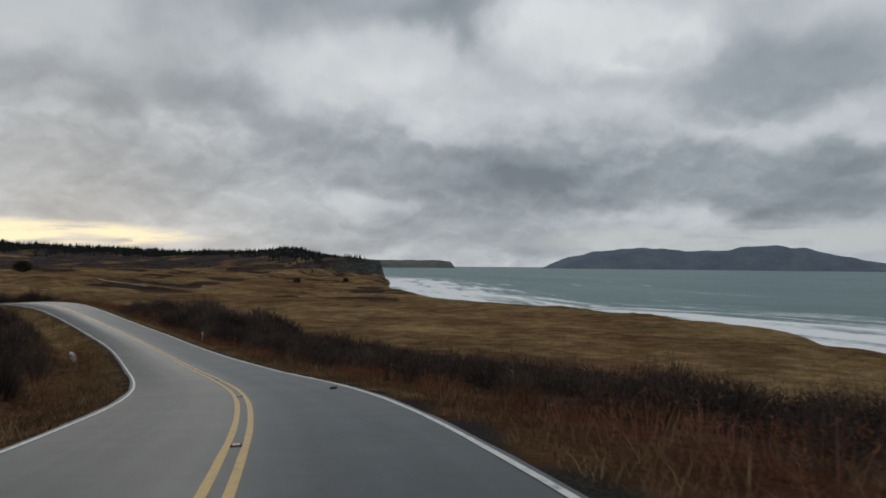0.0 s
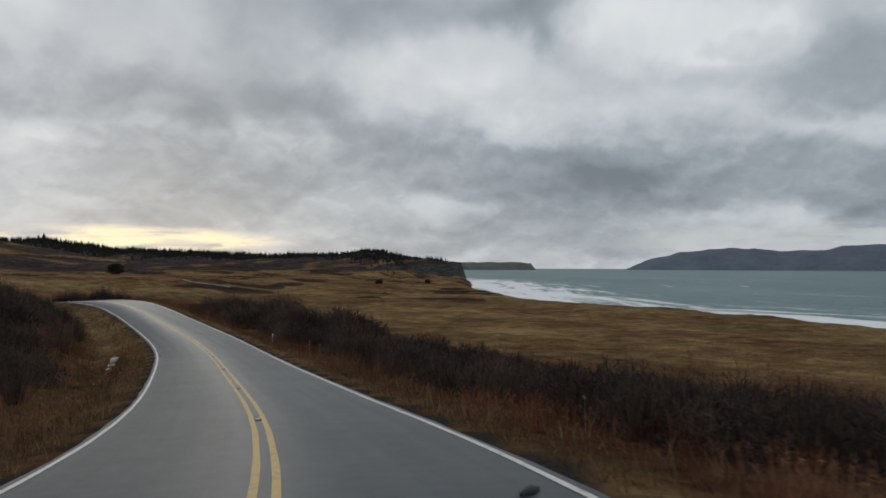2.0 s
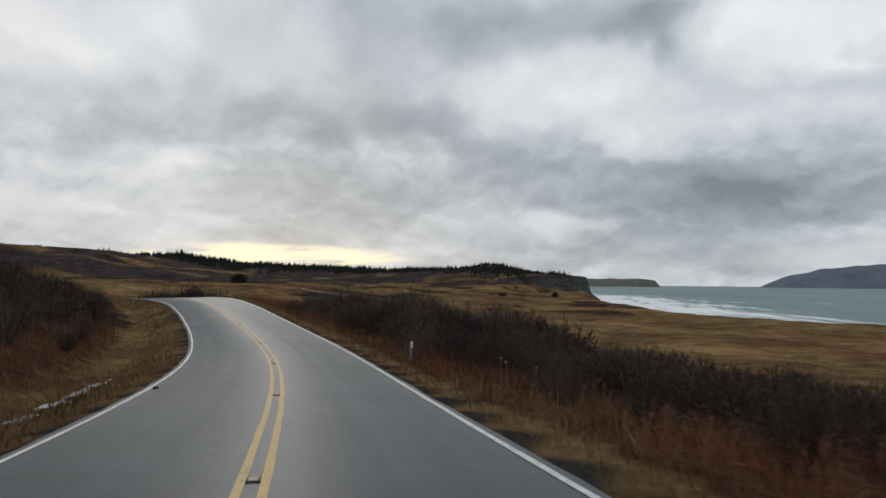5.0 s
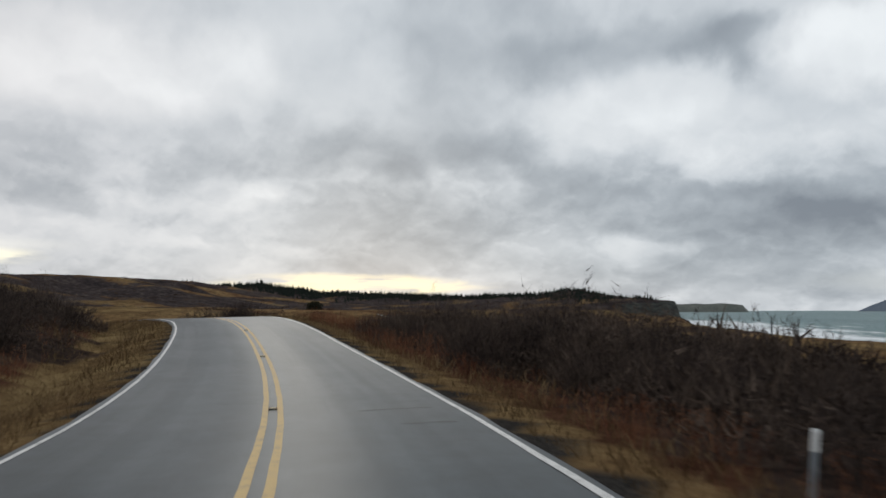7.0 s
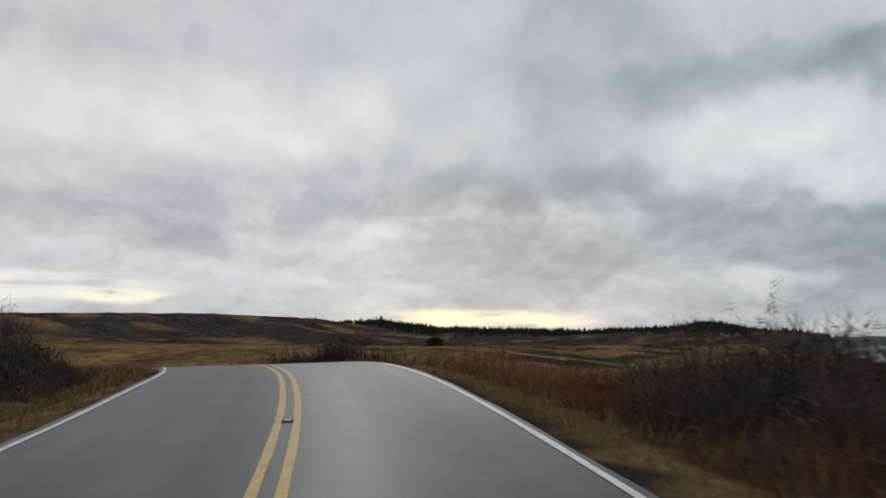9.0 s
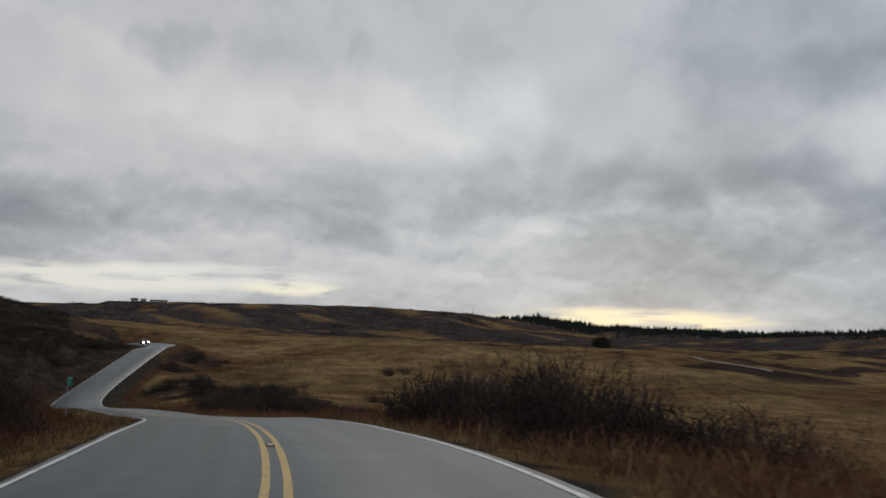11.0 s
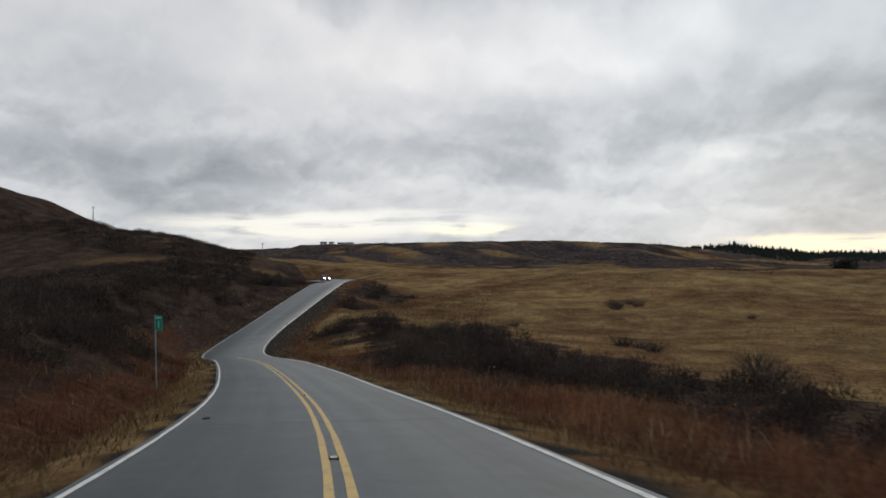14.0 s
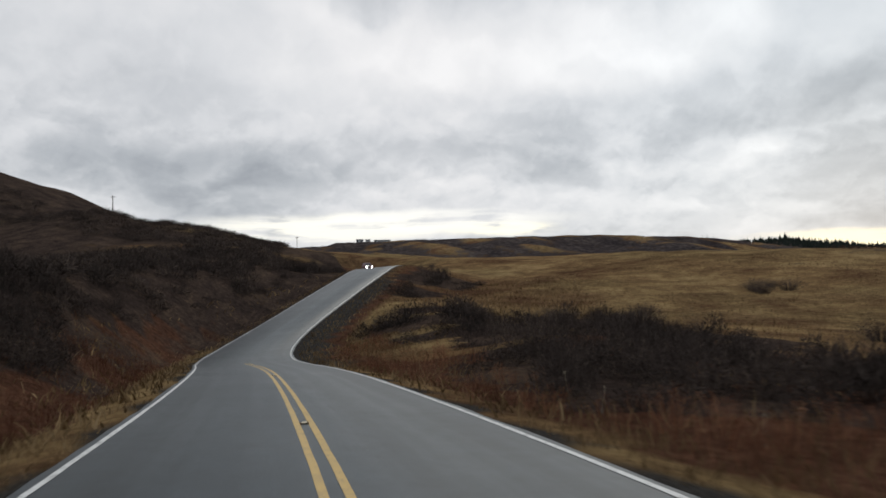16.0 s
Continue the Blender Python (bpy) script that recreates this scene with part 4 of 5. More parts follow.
def grow_heath():
    """Low dark red-brown heath in patches over the plain."""
    rng = np.random.RandomState(17)
    kinds = [clump(660 + i, 3, 4, 0.02, 56, 0.17) for i in range(5)]
    parts = []
    for x0, x1, y0, y1, count, wide, tall in ((-330, 40, 230, 470, 1700, 2.6, 0.6), (-600, -60, 430, 760, 1700, 4.5, 1.0)):
        x, y = rng.uniform(x0, x1, count), rng.uniform(y0, y1, count)
        s, d, free = off_road(x, y, 14.0)
        flat = 0.55 * waves(x, y, 60, 93) + 0.55 * waves(x, y, 22, 94)
        ok = free & (seaward(x, y) < -20) & (flat > 0.22) & (d > 0)
        x, y = x[ok], y[ok]
        for px, py, pz in zip(x, y, land(x, y)):
            v, f, t = kinds[rng.randint(5)]
            wd, ht, a = wide * rng.uniform(0.6, 1.4), tall * rng.uniform(0.5, 1.3), rng.uniform(0, 6.28)
            c, e = math.cos(a) * wd, math.sin(a) * wd
            parts.append((np.stack([v[:, 0] * c - v[:, 1] * e + px, v[:, 0] * e + v[:, 1] * c + py, v[:, 2] * ht + pz], 1), f, np.clip(t + rng.uniform(-0.2, 0.25), 0, 1)))
    return tri_object("heath", *joined(parts), HEATH)


HEATH = mat_plant("dark_red_heath", (0.035, 0.022, 0.017), (0.075, 0.045, 0.031), (0.13, 0.08, 0.05), 0.08, 0.3)
tagged(grow_heath(), "low dark red-brown heath in patches on the plain", "heath", kind="stuff")


def empty(name, place):
    ob = new(name)
    ob.empty_display_size = 0.2
    ob.location = place
    return ob


def shrub(seed, wide, tall):
    """A leafless shrub: branches from one root that fork into many fine twigs."""
    rng = np.random.RandomState(seed)
    root = empty("shrub", (0, 0, 0))
    n = 46
    a, out = rng.uniform(0, 2 * np.pi, n), np.sqrt(rng.uniform(0.02, 1, n)) * wide / 2
    foot = np.stack([np.cos(a) * out * 0.25, np.sin(a) * out * 0.25, np.full(n, -0.05)], 1)
    top = np.stack([np.cos(a) * out, np.sin(a) * out, tall * (1 - 0.45 * (out / (wide / 2)) ** 2) * rng.uniform(0.7, 1.05, n)], 1)
    bv, bf = [], []
    for p, q in zip(foot, top):
        mid = (p + q) / 2 + rng.uniform(-0.12, 0.12, 3) + (0, 0, 0.12 * tall)
        k = len(bv)
        for c, r in ((p, 0.018), (mid, 0.012), (q, 0.004)):
            for j in range(3):
                bv.append(c + r * np.array([math.cos(j * 2.09), math.sin(j * 2.09), 0]))
        for lvl in (0, 3):
            for j in range(3):
                i0, i1 = k + lvl + j, k + lvl + (j + 1) % 3
                bf += [(i0, i1, i1 + 3), (i0, i1 + 3, i0 + 3)]
    tri_object("branch_frame", bv, bf, rng.uniform(0, 1, len(bv)), BRUSH, root)
    m = 130
    a, out = rng.uniform(0, 2 * np.pi, m), np.sqrt(rng.uniform(0, 1, m))
    start = np.stack([np.cos(a) * out * wide * 0.2, np.sin(a) * out * wide * 0.2, np.full(m, 0.02 * tall)], 1)
    end = np.stack([np.cos(a) * out * wide * 0.52, np.sin(a) * out * wide * 0.52, tall * (1 - 0.5 * out ** 2) * rng.uniform(0.55, 1.05, m)], 1)
    tv, tf, tt = sprays(rng, start, end, np.full(m, 0.010), 8, rng.uniform(0, 1, m))
    tri_object("crown", tv, tf, tt, BRUSH, root)
    return root


def plant_shrubs():
    rng = np.random.RandomState(12)
    kinds = [shrub(100 + i, w, h) for i, (w, h) in enumerate(((2.4, 1.9), (2.6, 2.1), (2.2, 2.0), (2.8, 2.0), (2.3, 2.2)))]
    count = 0
    for s0, s1, d0, d1, top in RIGHT_THICKETS[:5] + LEFT_THICKETS[:4]:
        near = d0 if d0 > 0 else -d1
        sign = 1 if d0 > 0 else -1
        for s in np.arange(s0 + 1, s1, 2.6 if sign > 0 else 4.2):
            d = sign * (near + abs(rng.normal(0.8, 2.2)))
            at = on_road(s + rng.uniform(-1, 1), d)
            kind = kinds[rng.randint(len(kinds))]
            size = min(top, 2.3) / 2.1 * rng.uniform(0.65, 1.0)
            z = float(land(np.array([at[0]]), np.array([at[1]]))[0])
            m = Matrix.Translation((at[0], at[1], z)) @ Matrix.Rotation(rng.uniform(0, 6.28), 4, "Z") @ Matrix.Scale(size, 4)
            ob = kind if count < 0 else copy_thing(kind, m)
            ob.matrix_basis = m
            tagged(ob, "leafless dark shrub in the roadside thicket", "shrub", "roadside shrubs")
            count += 1
    for kind in kinds:
        for o in (*kind.children_recursive, kind):
            bpy.data.objects.remove(o)


plant_shrubs()

# ---- things on and beside the road ----


def part(name, bm, mat, parent, label=""):
    """A bmesh as one mesh object under a thing or a part."""
    mesh = bpy.data.meshes.new(name)
    bm.to_mesh(mesh)
    bm.free()
    mesh.materials.append(mat)
    ob = new(name, mesh)
    ob.parent = parent
    return tagged(ob, label) if label else ob


def box(size, at=(0, 0, 0), bevel=0.0, turn=None):
    bm = bmesh.new()
    bmesh.ops.create_cube(bm, size=1.0)
    bmesh.ops.scale(bm, vec=size, verts=bm.verts)
    if bevel:
        bmesh.ops.bevel(bm, geom=bm.edges[:], offset=bevel, segments=2, affect="EDGES")
    if turn is not None:
        bmesh.ops.rotate(bm, cent=(0, 0, 0), matrix=turn, verts=bm.verts)
    bmesh.ops.translate(bm, vec=at, verts=bm.verts)
    return bm


def rod(r0, r1, height, at=(0, 0, 0), sides=12, turn=None):
    bm = bmesh.new()
    bmesh.ops.create_cone(bm, cap_ends=True, segments=sides, radius1=r0, radius2=r1, depth=height)
    bmesh.ops.translate(bm, vec=(0, 0, height / 2), verts=bm.verts)
    if turn is not None:
        bmesh.ops.rotate(bm, cent=(0, 0, 0), matrix=turn, verts=bm.verts)
    bmesh.ops.translate(bm, vec=at, verts=bm.verts)
    return bm


def loft(rings):
    """A closed skin through rings of equal numbers of points."""
    bm = bmesh.new()
    rows = [[bm.verts.new(p) for p in ring] for ring in rings]
    n = len(rows[0])
    for a, b in zip(rows[:-1], rows[1:]):
        for i in range(n):
            bm.faces.new((a[i], a[(i + 1) % n], b[(i + 1) % n], b[i]))
    bm.faces.new(rows[0][::-1])
    bm.faces.new(rows[-1])
    bmesh.ops.recalc_face_normals(bm, faces=bm.faces)
    return bm


def mat_plain(name, colour, rough=0.6, metal=0.0, grain=12.0, vary=0.25, spec=0.4):
    mat, g, b = material(name, rough, spec)
    n = g.math("ADD", g.math("MULTIPLY", g.noise(place_of(g), grain, 4, 0.65), 0.6), g.math("MULTIPLY", g.noise(place_of(g), grain * 7, 3, 0.65), 0.4))
    g.put(g.ramp(n, (0.3, tuple(c * (1 - vary) for c in colour)), (0.7, tuple(min(c * (1 + vary), 1) for c in colour))), b.inputs[0])
    b.inputs["Metallic"].default_value = metal
    return mat


def mat_glow(name, colour, strength):
    mat, g, b = material(name, 0.3)
    b.inputs[0].default_value = (*colour, 1)
    b.inputs["Emission Color"].default_value = (*colour, 1)
    b.inputs["Emission Strength"].default_value = strength
    return mat


IRON = mat_plain("rusty_cast_iron", (0.10, 0.065, 0.045), 0.75, 0.4, 60)
REFLECTOR = mat_plain("amber_reflector", (0.85, 0.70, 0.52), 0.25, 0.0, 80)
GALVANISED = mat_plain("galvanised_steel", (0.30, 0.34, 0.37), 0.5, 0.6, 20)
WHITE_CAP = mat_plain("white_reflective_sheet", (0.72, 0.73, 0.72), 0.4, 0.0, 25, 0.12)
SIGN_GREEN = mat_plain("green_sign_sheet", (0.005, 0.17, 0.12), 0.4, 0.0, 15, 0.15)
SIGN_PALE = mat_plain("pale_sign_print", (0.20, 0.48, 0.42), 0.45, 0.0, 40, 0.1)
BLACK_RUBBER = mat_plain("black_rubber", (0.015, 0.015, 0.016), 0.7, 0.0, 40)
RED_CAR = mat_plain("dark_red_car_paint", (0.09, 0.010, 0.012), 0.35, 0.0, 5, 0.08, 0.6)
CAR_GLASS = mat_plain("dark_car_glass", (0.02, 0.022, 0.025), 0.08, 0.0, 5, 0.05, 0.7)
CHROME = mat_plain("chromed_trim", (0.6, 0.6, 0.6), 0.2, 1.0, 10, 0.05)
HEADLIGHT = mat_glow("lit_headlight", (1.0, 0.94, 0.86), 9.0)
WOOD_POLE = mat_plain("weathered_pole_wood", (0.13, 0.105, 0.085), 0.85, 0.0, 8)
HOUSE_WHITE = mat_plain("white_house_wall", (0.62, 0.63, 0.63), 0.7, 0.0, 1.5, 0.08)
HOUSE_DARK = mat_plain("dark_house_wall", (0.10, 0.10, 0.11), 0.7, 0.0, 1.5, 0.15)
ROOF_DARK = mat_plain("dark_roof", (0.06, 0.06, 0.065), 0.8, 0.0, 2.0)
STALK = mat_plain("pale_dry_stalk", (0.34, 0.28, 0.20), 0.85, 0.0, 30, 0.25)
CONIFER = mat_plain("dark_spruce_needles", (0.022, 0.027, 0.023), 1.0, 0.0, 0.4, 0.5, 0.0)
BARK = mat_plain("spruce_bark", (0.06, 0.045, 0.035), 0.9, 0.0, 3)
TAR = mat_plain("dark_tar_seal", (0.028, 0.03, 0.032), 0.6, 0.0, 20)



# ---- where the smaller things stand ----
STUDS = [9.8, 19.25, 29.06, 38.1, 47.5, 56.0, 64.8, 73.6, 83.65, 94.0, 106.0, 117.5, 131.5, 146.7, 160.7, 174.9, 189.0, 203.0]
SIGN_AT, SIGN_TOP = (-113.8, 112.3), 9.77
DEBRIS = [(20.2, 2.64), (57.84, -2.8), (153.3, -2.5)]
CRACKS = [(151.9, -2.9, 3.2), (107.3, -2.9, 3.2), (73.0, 1.4, 2.9), (71.5, 1.9, 3.0), (206.0, -2.8, 0.5), (240.0, -2.5, 2.8)]
POOLS = [(65.2, -5.25, 0.8, 0.24), (63.4, -5.35, 1.2, 0.26), (61.0, -5.3, 1.4, 0.28), (58.3, -5.4, 1.3, 0.24), (55.9, -5.45, 1.0, 0.22), (53.9, -5.5, 0.7, 0.16), (50.0, -5.6, 0.7, 0.14)]
STALKS = [(18.3, 7.5), (20.0, 8.6), (58.0, 6.0), (59.2, 6.2), (57.0, 6.3), (163.8, 8.0)]
CAR_S = 316.0
POLES = [(-343, 131, 33.4), (-411, 211, 28.8), (-438, 293, 24.5)]
MASTS = [(-890, 1055, 16), (-897, 1048, 18)]
HOUSES = [
    (-837, 416, 1.1, 7, 6, 2.1, 1.7, "small white house with a dark roof on the ridge", HOUSE_WHITE),
    (-835, 425, 1.1, 5, 4, 1.9, 1.0, "low white shed beside the ridge house", HOUSE_WHITE),
    (-829, 440, 1.1, 18, 6, 2.0, 1.1, "long low white building on the ridge", HOUSE_WHITE),
]
TREE_COVER = [0.0, 0.3, 0.8, 1.0, 1.0, 1.0, 1.0, 1.0, 1.0, 0.7, 0.15, 0.0]
KNOLL_TREES = [(-846, 1180, 1.3), (-851, 1184, 1.5), (-856, 1188, 1.6), (-861, 1183, 1.4), (-866, 1186, 1.2), (-840, 1186, 1.0), (-872, 1180, 0.9), (-834, 1176, 0.9), (-820, 1184, 0.8), (-879, 1170, 0.8), (-113, 846, 0.55), (-109, 848, 0.7), (-117, 850, 0.45)]
BUSHES = [(-227, 382, 2, 1.15), (-95, 463, 1, 0.9), (-64, 470, 0, 0.9)]
TRACK = [(-129, 265), (-122.5, 261.6), (-115.9, 261), (-107, 257)]
MOUND_SHRUBS = [(-155.4, 185.6, 1.6), (-156.7, 189.9, 1.2), (-119.8, 154.0, 1.3), (-122.7, 155.5, 1.0), (-107.1, 149.9, 1.6), (-103.4, 145.4, 1.8), (-102.0, 144.4, 1.6), (-135.1, 190.0, 0.8), (-139.8, 152.1, 1.4), (-146.8, 159.5, 1.2), (-153.3, 188.5, 1.6), (-152.8, 183.2, 1.2), (-124.6, 155.2, 1.4), (-154.2, 184.4, 1.6), (-141.6, 145.8, 1.5)]


def at_ground(x, y):
    return float(land(np.array([float(x)]), np.array([float(y)]))[0])


def heading_at(s):
    return float(np.interp(s, ROAD_S, ROAD_TURN))


def road_stud():
    """A snow-plough road stud: two low iron rails with a reflector between them."""
    root = empty("road_stud", (0, 0, 0))
    for sx in (-0.062, 0.062):
        bm = box((0.022, 0.25, 0.022), (sx, 0, 0.008), 0.006)
        part("rail", bm, IRON, root)
    part("base_plate", box((0.11, 0.10, 0.010), (0, 0, 0.003), 0.003), IRON, root)
    part("reflector", box((0.10, 0.03, 0.032), (0, -0.045, 0.020), 0.004, Matrix.Rotation(radians(-18), 3, "X")), REFLECTOR, root, "amber reflector")
    return tagged(root, "low iron road stud with amber reflector on centre line", "road stud", "studs on the centre line")


stud = road_stud()
for i, s in enumerate(STUDS):
    p = on_road(s, 0.0, 0.008)
    slope = math.degrees(math.atan(float(np.interp(s, ROAD_S[:-1], np.diff(ROAD_P[:, 2])))))
    m = pose(*p, slope, 0, math.degrees(heading_at(s)))
    if i == 0:
        stud.matrix_basis = m
    else:
        copy_thing(stud, m)


def marker_post(x, y, height):
    root = empty("marker_post", (x, y, at_ground(x, y)))
    ring = lambda z, w, t: [(-w, 0, z), (-w * 0.4, -t, z), (w * 0.4, -t, z), (w, 0, z), (w * 0.55, t * 0.5, z), (-w * 0.55, t * 0.5, z)]
    part("post", loft([ring(-0.3, 0.045, 0.03), ring(height * 0.6, 0.045, 0.03), ring(height - 0.22, 0.045, 0.03)]), GALVANISED, root, "blue-grey galvanised steel post")
    part("reflective_cap", loft([ring(height - 0.22, 0.049, 0.034), ring(height - 0.03, 0.049, 0.034), ring(height, 0.035, 0.024)]), WHITE_CAP, root, "white reflective top")
    root.rotation_euler = (radians(3), radians(4), radians(25))
    return tagged(root, "steel roadside marker post with white reflective top", "marker post")


marker_post(*POST_AT[:2], POST_AT[2] - at_ground(*POST_AT[:2]))


def mile_sign(x, y, turn):
    z = at_ground(x, y)
    root = empty("mile_sign", (x, y, z))
    top = SIGN_TOP - z
    u = lambda h: [(-0.03, -0.02, h), (0.03, -0.02, h), (0.03, 0.0, h), (0.012, 0.0, h), (0.012, 0.03, h), (-0.012, 0.03, h), (-0.012, 0.0, h), (-0.03, 0.0, h)]
    part("post", loft([u(-0.4), u(top * 0.5), u(top + 0.02)]), GALVANISED, root, "grey steel channel post")
    panel = part("panel", box((0.36, 0.006, 0.72), (0.16, -0.026, top - 0.37), 0.002), SIGN_GREEN, root, "green sign panel")
    for w, h, px, pz in ((0.26, 0.08, 0.16, top - 0.11), (0.05, 0.32, 0.16, top - 0.43)):
        part("print_bar", box((w, 0.003, h), (px, -0.0315, pz), 0.001), SIGN_PALE, panel, "pale print")
    for w, h, px, pz in ((0.34, 0.010, 0.16, top - 0.022), (0.34, 0.010, 0.16, top - 0.718), (0.010, 0.68, -0.010, top - 0.36), (0.010, 0.68, 0.330, top - 0.36)):
        part("rim", box((w, 0.003, h), (px, -0.0315, pz), 0.001), SIGN_PALE, panel)
    root.rotation_euler = (0, radians(-1.5), turn)
    return tagged(root, "small green road sign on a grey steel post", "road sign")


mile_sign(SIGN_AT[0], SIGN_AT[1], radians(62))


def rock(name, at, size, seed, mat, label, category):
    """A small irregular lump that lies on the ground."""
    rng = np.random.RandomState(seed)
    bm = bmesh.new()
    bmesh.ops.create_icosphere(bm, subdivisions=2, radius=0.5)
    for v in bm.verts:
        v.co *= 1 + rng.uniform(-0.18, 0.18)
        v.co = Vector((v.co.x * size[0], v.co.y * size[1], max(v.co.z, -0.28) * size[2]))
    mesh = bpy.data.meshes.new(name)
    bm.to_mesh(mesh)
    bm.free()
    mesh.materials.append(mat)
    ob = new(name, mesh)
    ob.location = (at[0], at[1], at[2] + 0.27 * size[2])
    ob.rotation_euler = (0, 0, rng.uniform(0, 6))
    return tagged(ob, label, category)


for (s, d), size, seed in zip(DEBRIS, ((0.33, 0.15, 0.09), (0.16, 0.12, 0.07), (0.24, 0.14, 0.06)), range(3)):
    rock("road_debris", on_road(s, d, 0.0), size, seed, BLACK_RUBBER, "black scrap of rubber lying on the asphalt", "debris")


def crack(name, s, d0, d1, seed, wide=0.03):
    """A ragged tar-sealed crack across the road."""
    rng = np.random.RandomState(seed)
    verts, faces, shift = [], [], 0.0
    ds = np.arange(d0, d1, 0.22)
    for d in ds:
        shift = shift * 0.85 + rng.uniform(-0.05, 0.05)
        w = wide * rng.uniform(0.4, 1.3)
        verts += [on_road(s + shift - w, d, 0.004), on_road(s + shift + w, d, 0.004)]
    for i in range(len(ds) - 1):
        faces.append((2 * i, 2 * i + 2, 2 * i + 3, 2 * i + 1))
    return mesh_object(name, verts, faces, TAR, road)


for i, (s, d0, d1) in enumerate(CRACKS):
    crack("crack", s, d0, d1, 200 + i)


def puddle(x, y, rx, ry, turn, seed):
    rng = np.random.RandomState(seed)
    bm = bmesh.new()
    verts = []
    for k in range(22):
        a = 2 * math.pi * k / 22
        q = 1 + rng.uniform(-0.28, 0.28)
        px, py = math.cos(a) * rx * q, math.sin(a) * ry * q
        verts.append(bm.verts.new((px * math.cos(turn) - py * math.sin(turn), px * math.sin(turn) + py * math.cos(turn), 0)))
    f = bm.faces.new(verts)
    bmesh.ops.recalc_face_normals(bm, faces=[f])
    if f.normal.z < 0:
        f.normal_flip()
    mesh = bpy.data.meshes.new("puddle")
    bm.to_mesh(mesh)
    bm.free()
    mesh.materials.append(WATER)
    ob = new("puddle", mesh)
    c = [at_ground(x + dx, y + dy) for dx in (-rx * 0.5, 0, rx * 0.5) for dy in (-ry * 0.5, 0, ry * 0.5)]
    ob.location = (x, y, sum(c) / 9 + 0.05)
    return tagged(ob, "shallow pool of water shining in the ditch", "puddle", "ditch pools")


def mat_water():
    mat, g, b = material("still_ditch_water", 0.05, 0.6)
    g.put(g.ramp(g.noise(place_of(g), 3, 3), (0.3, (0.05, 0.05, 0.05)), (0.7, (0.12, 0.12, 0.12))), b.inputs[0])
    bump(g, b, g.noise(place_of(g), 14, 3), 0.05, 0.02)
    return mat


WATER = mat_water()
for i, (s, d, rx, ry) in enumerate(POOLS):
    p = on_road(s, d)
    puddle(p[0], p[1], rx, ry, heading_at(s) + 1.57, 300 + i)


def stalk(seed):
    """A dead hollow stalk with a ragged umbel head."""
    rng = np.random.RandomState(seed)
    root = empty("dry_stalk", (0, 0, 0))
    h = rng.uniform(0.75, 1.0)
    part("stem", rod(0.006, 0.003, h, (0, 0, -0.05), 6), STALK, root)
    bm = bmesh.new()
    for k in range(9):
        a = rng.uniform(0, 6.28)
        e = Vector((math.cos(a) * 0.05, math.sin(a) * 0.05, rng.uniform(0.02, 0.11)))
        ray = bmesh.ops.create_cone(bm, segments=4, radius1=0.002, radius2=0.005, depth=e.length, cap_ends=True)
        turn = Vector((0, 0, 1)).rotation_difference(e).to_matrix()
        bmesh.ops.rotate(bm, cent=(0, 0, 0), matrix=turn, verts=ray["verts"])
        bmesh.ops.translate(bm, vec=Vector((0, 0, h - 0.06)) + e / 2, verts=ray["verts"])
    part("seed_head", bm, STALK, root)
    return tagged(root, "pale dry hollow stalk with ragged seed head", "dry stalk", "dry stalks")


stalk_kinds = [stalk(i) for i in range(3)]
rng = np.random.RandomState(77)
used = set()
for i in range(16):
    s, d = (STALKS[i] if i < len(STALKS) else (rng.choice([rng.uniform(-8, 60), rng.uniform(120, 185)]), rng.uniform(6.0, 9.5)))
    p = on_road(s, d)
    k = i % 3
    m = Matrix.Translation((p[0], p[1], at_ground(p[0], p[1]))) @ Euler((rng.uniform(-0.2, 0.2), rng.uniform(-0.2, 0.2), rng.uniform(0, 6))).to_matrix().to_4x4() @ Matrix.Scale(1.0 if i < len(STALKS) else rng.uniform(0.5, 0.85), 4)
    if k in used:
        copy_thing(stalk_kinds[k], m)
    else:
        stalk_kinds[k].matrix_basis = m
        used.add(k)


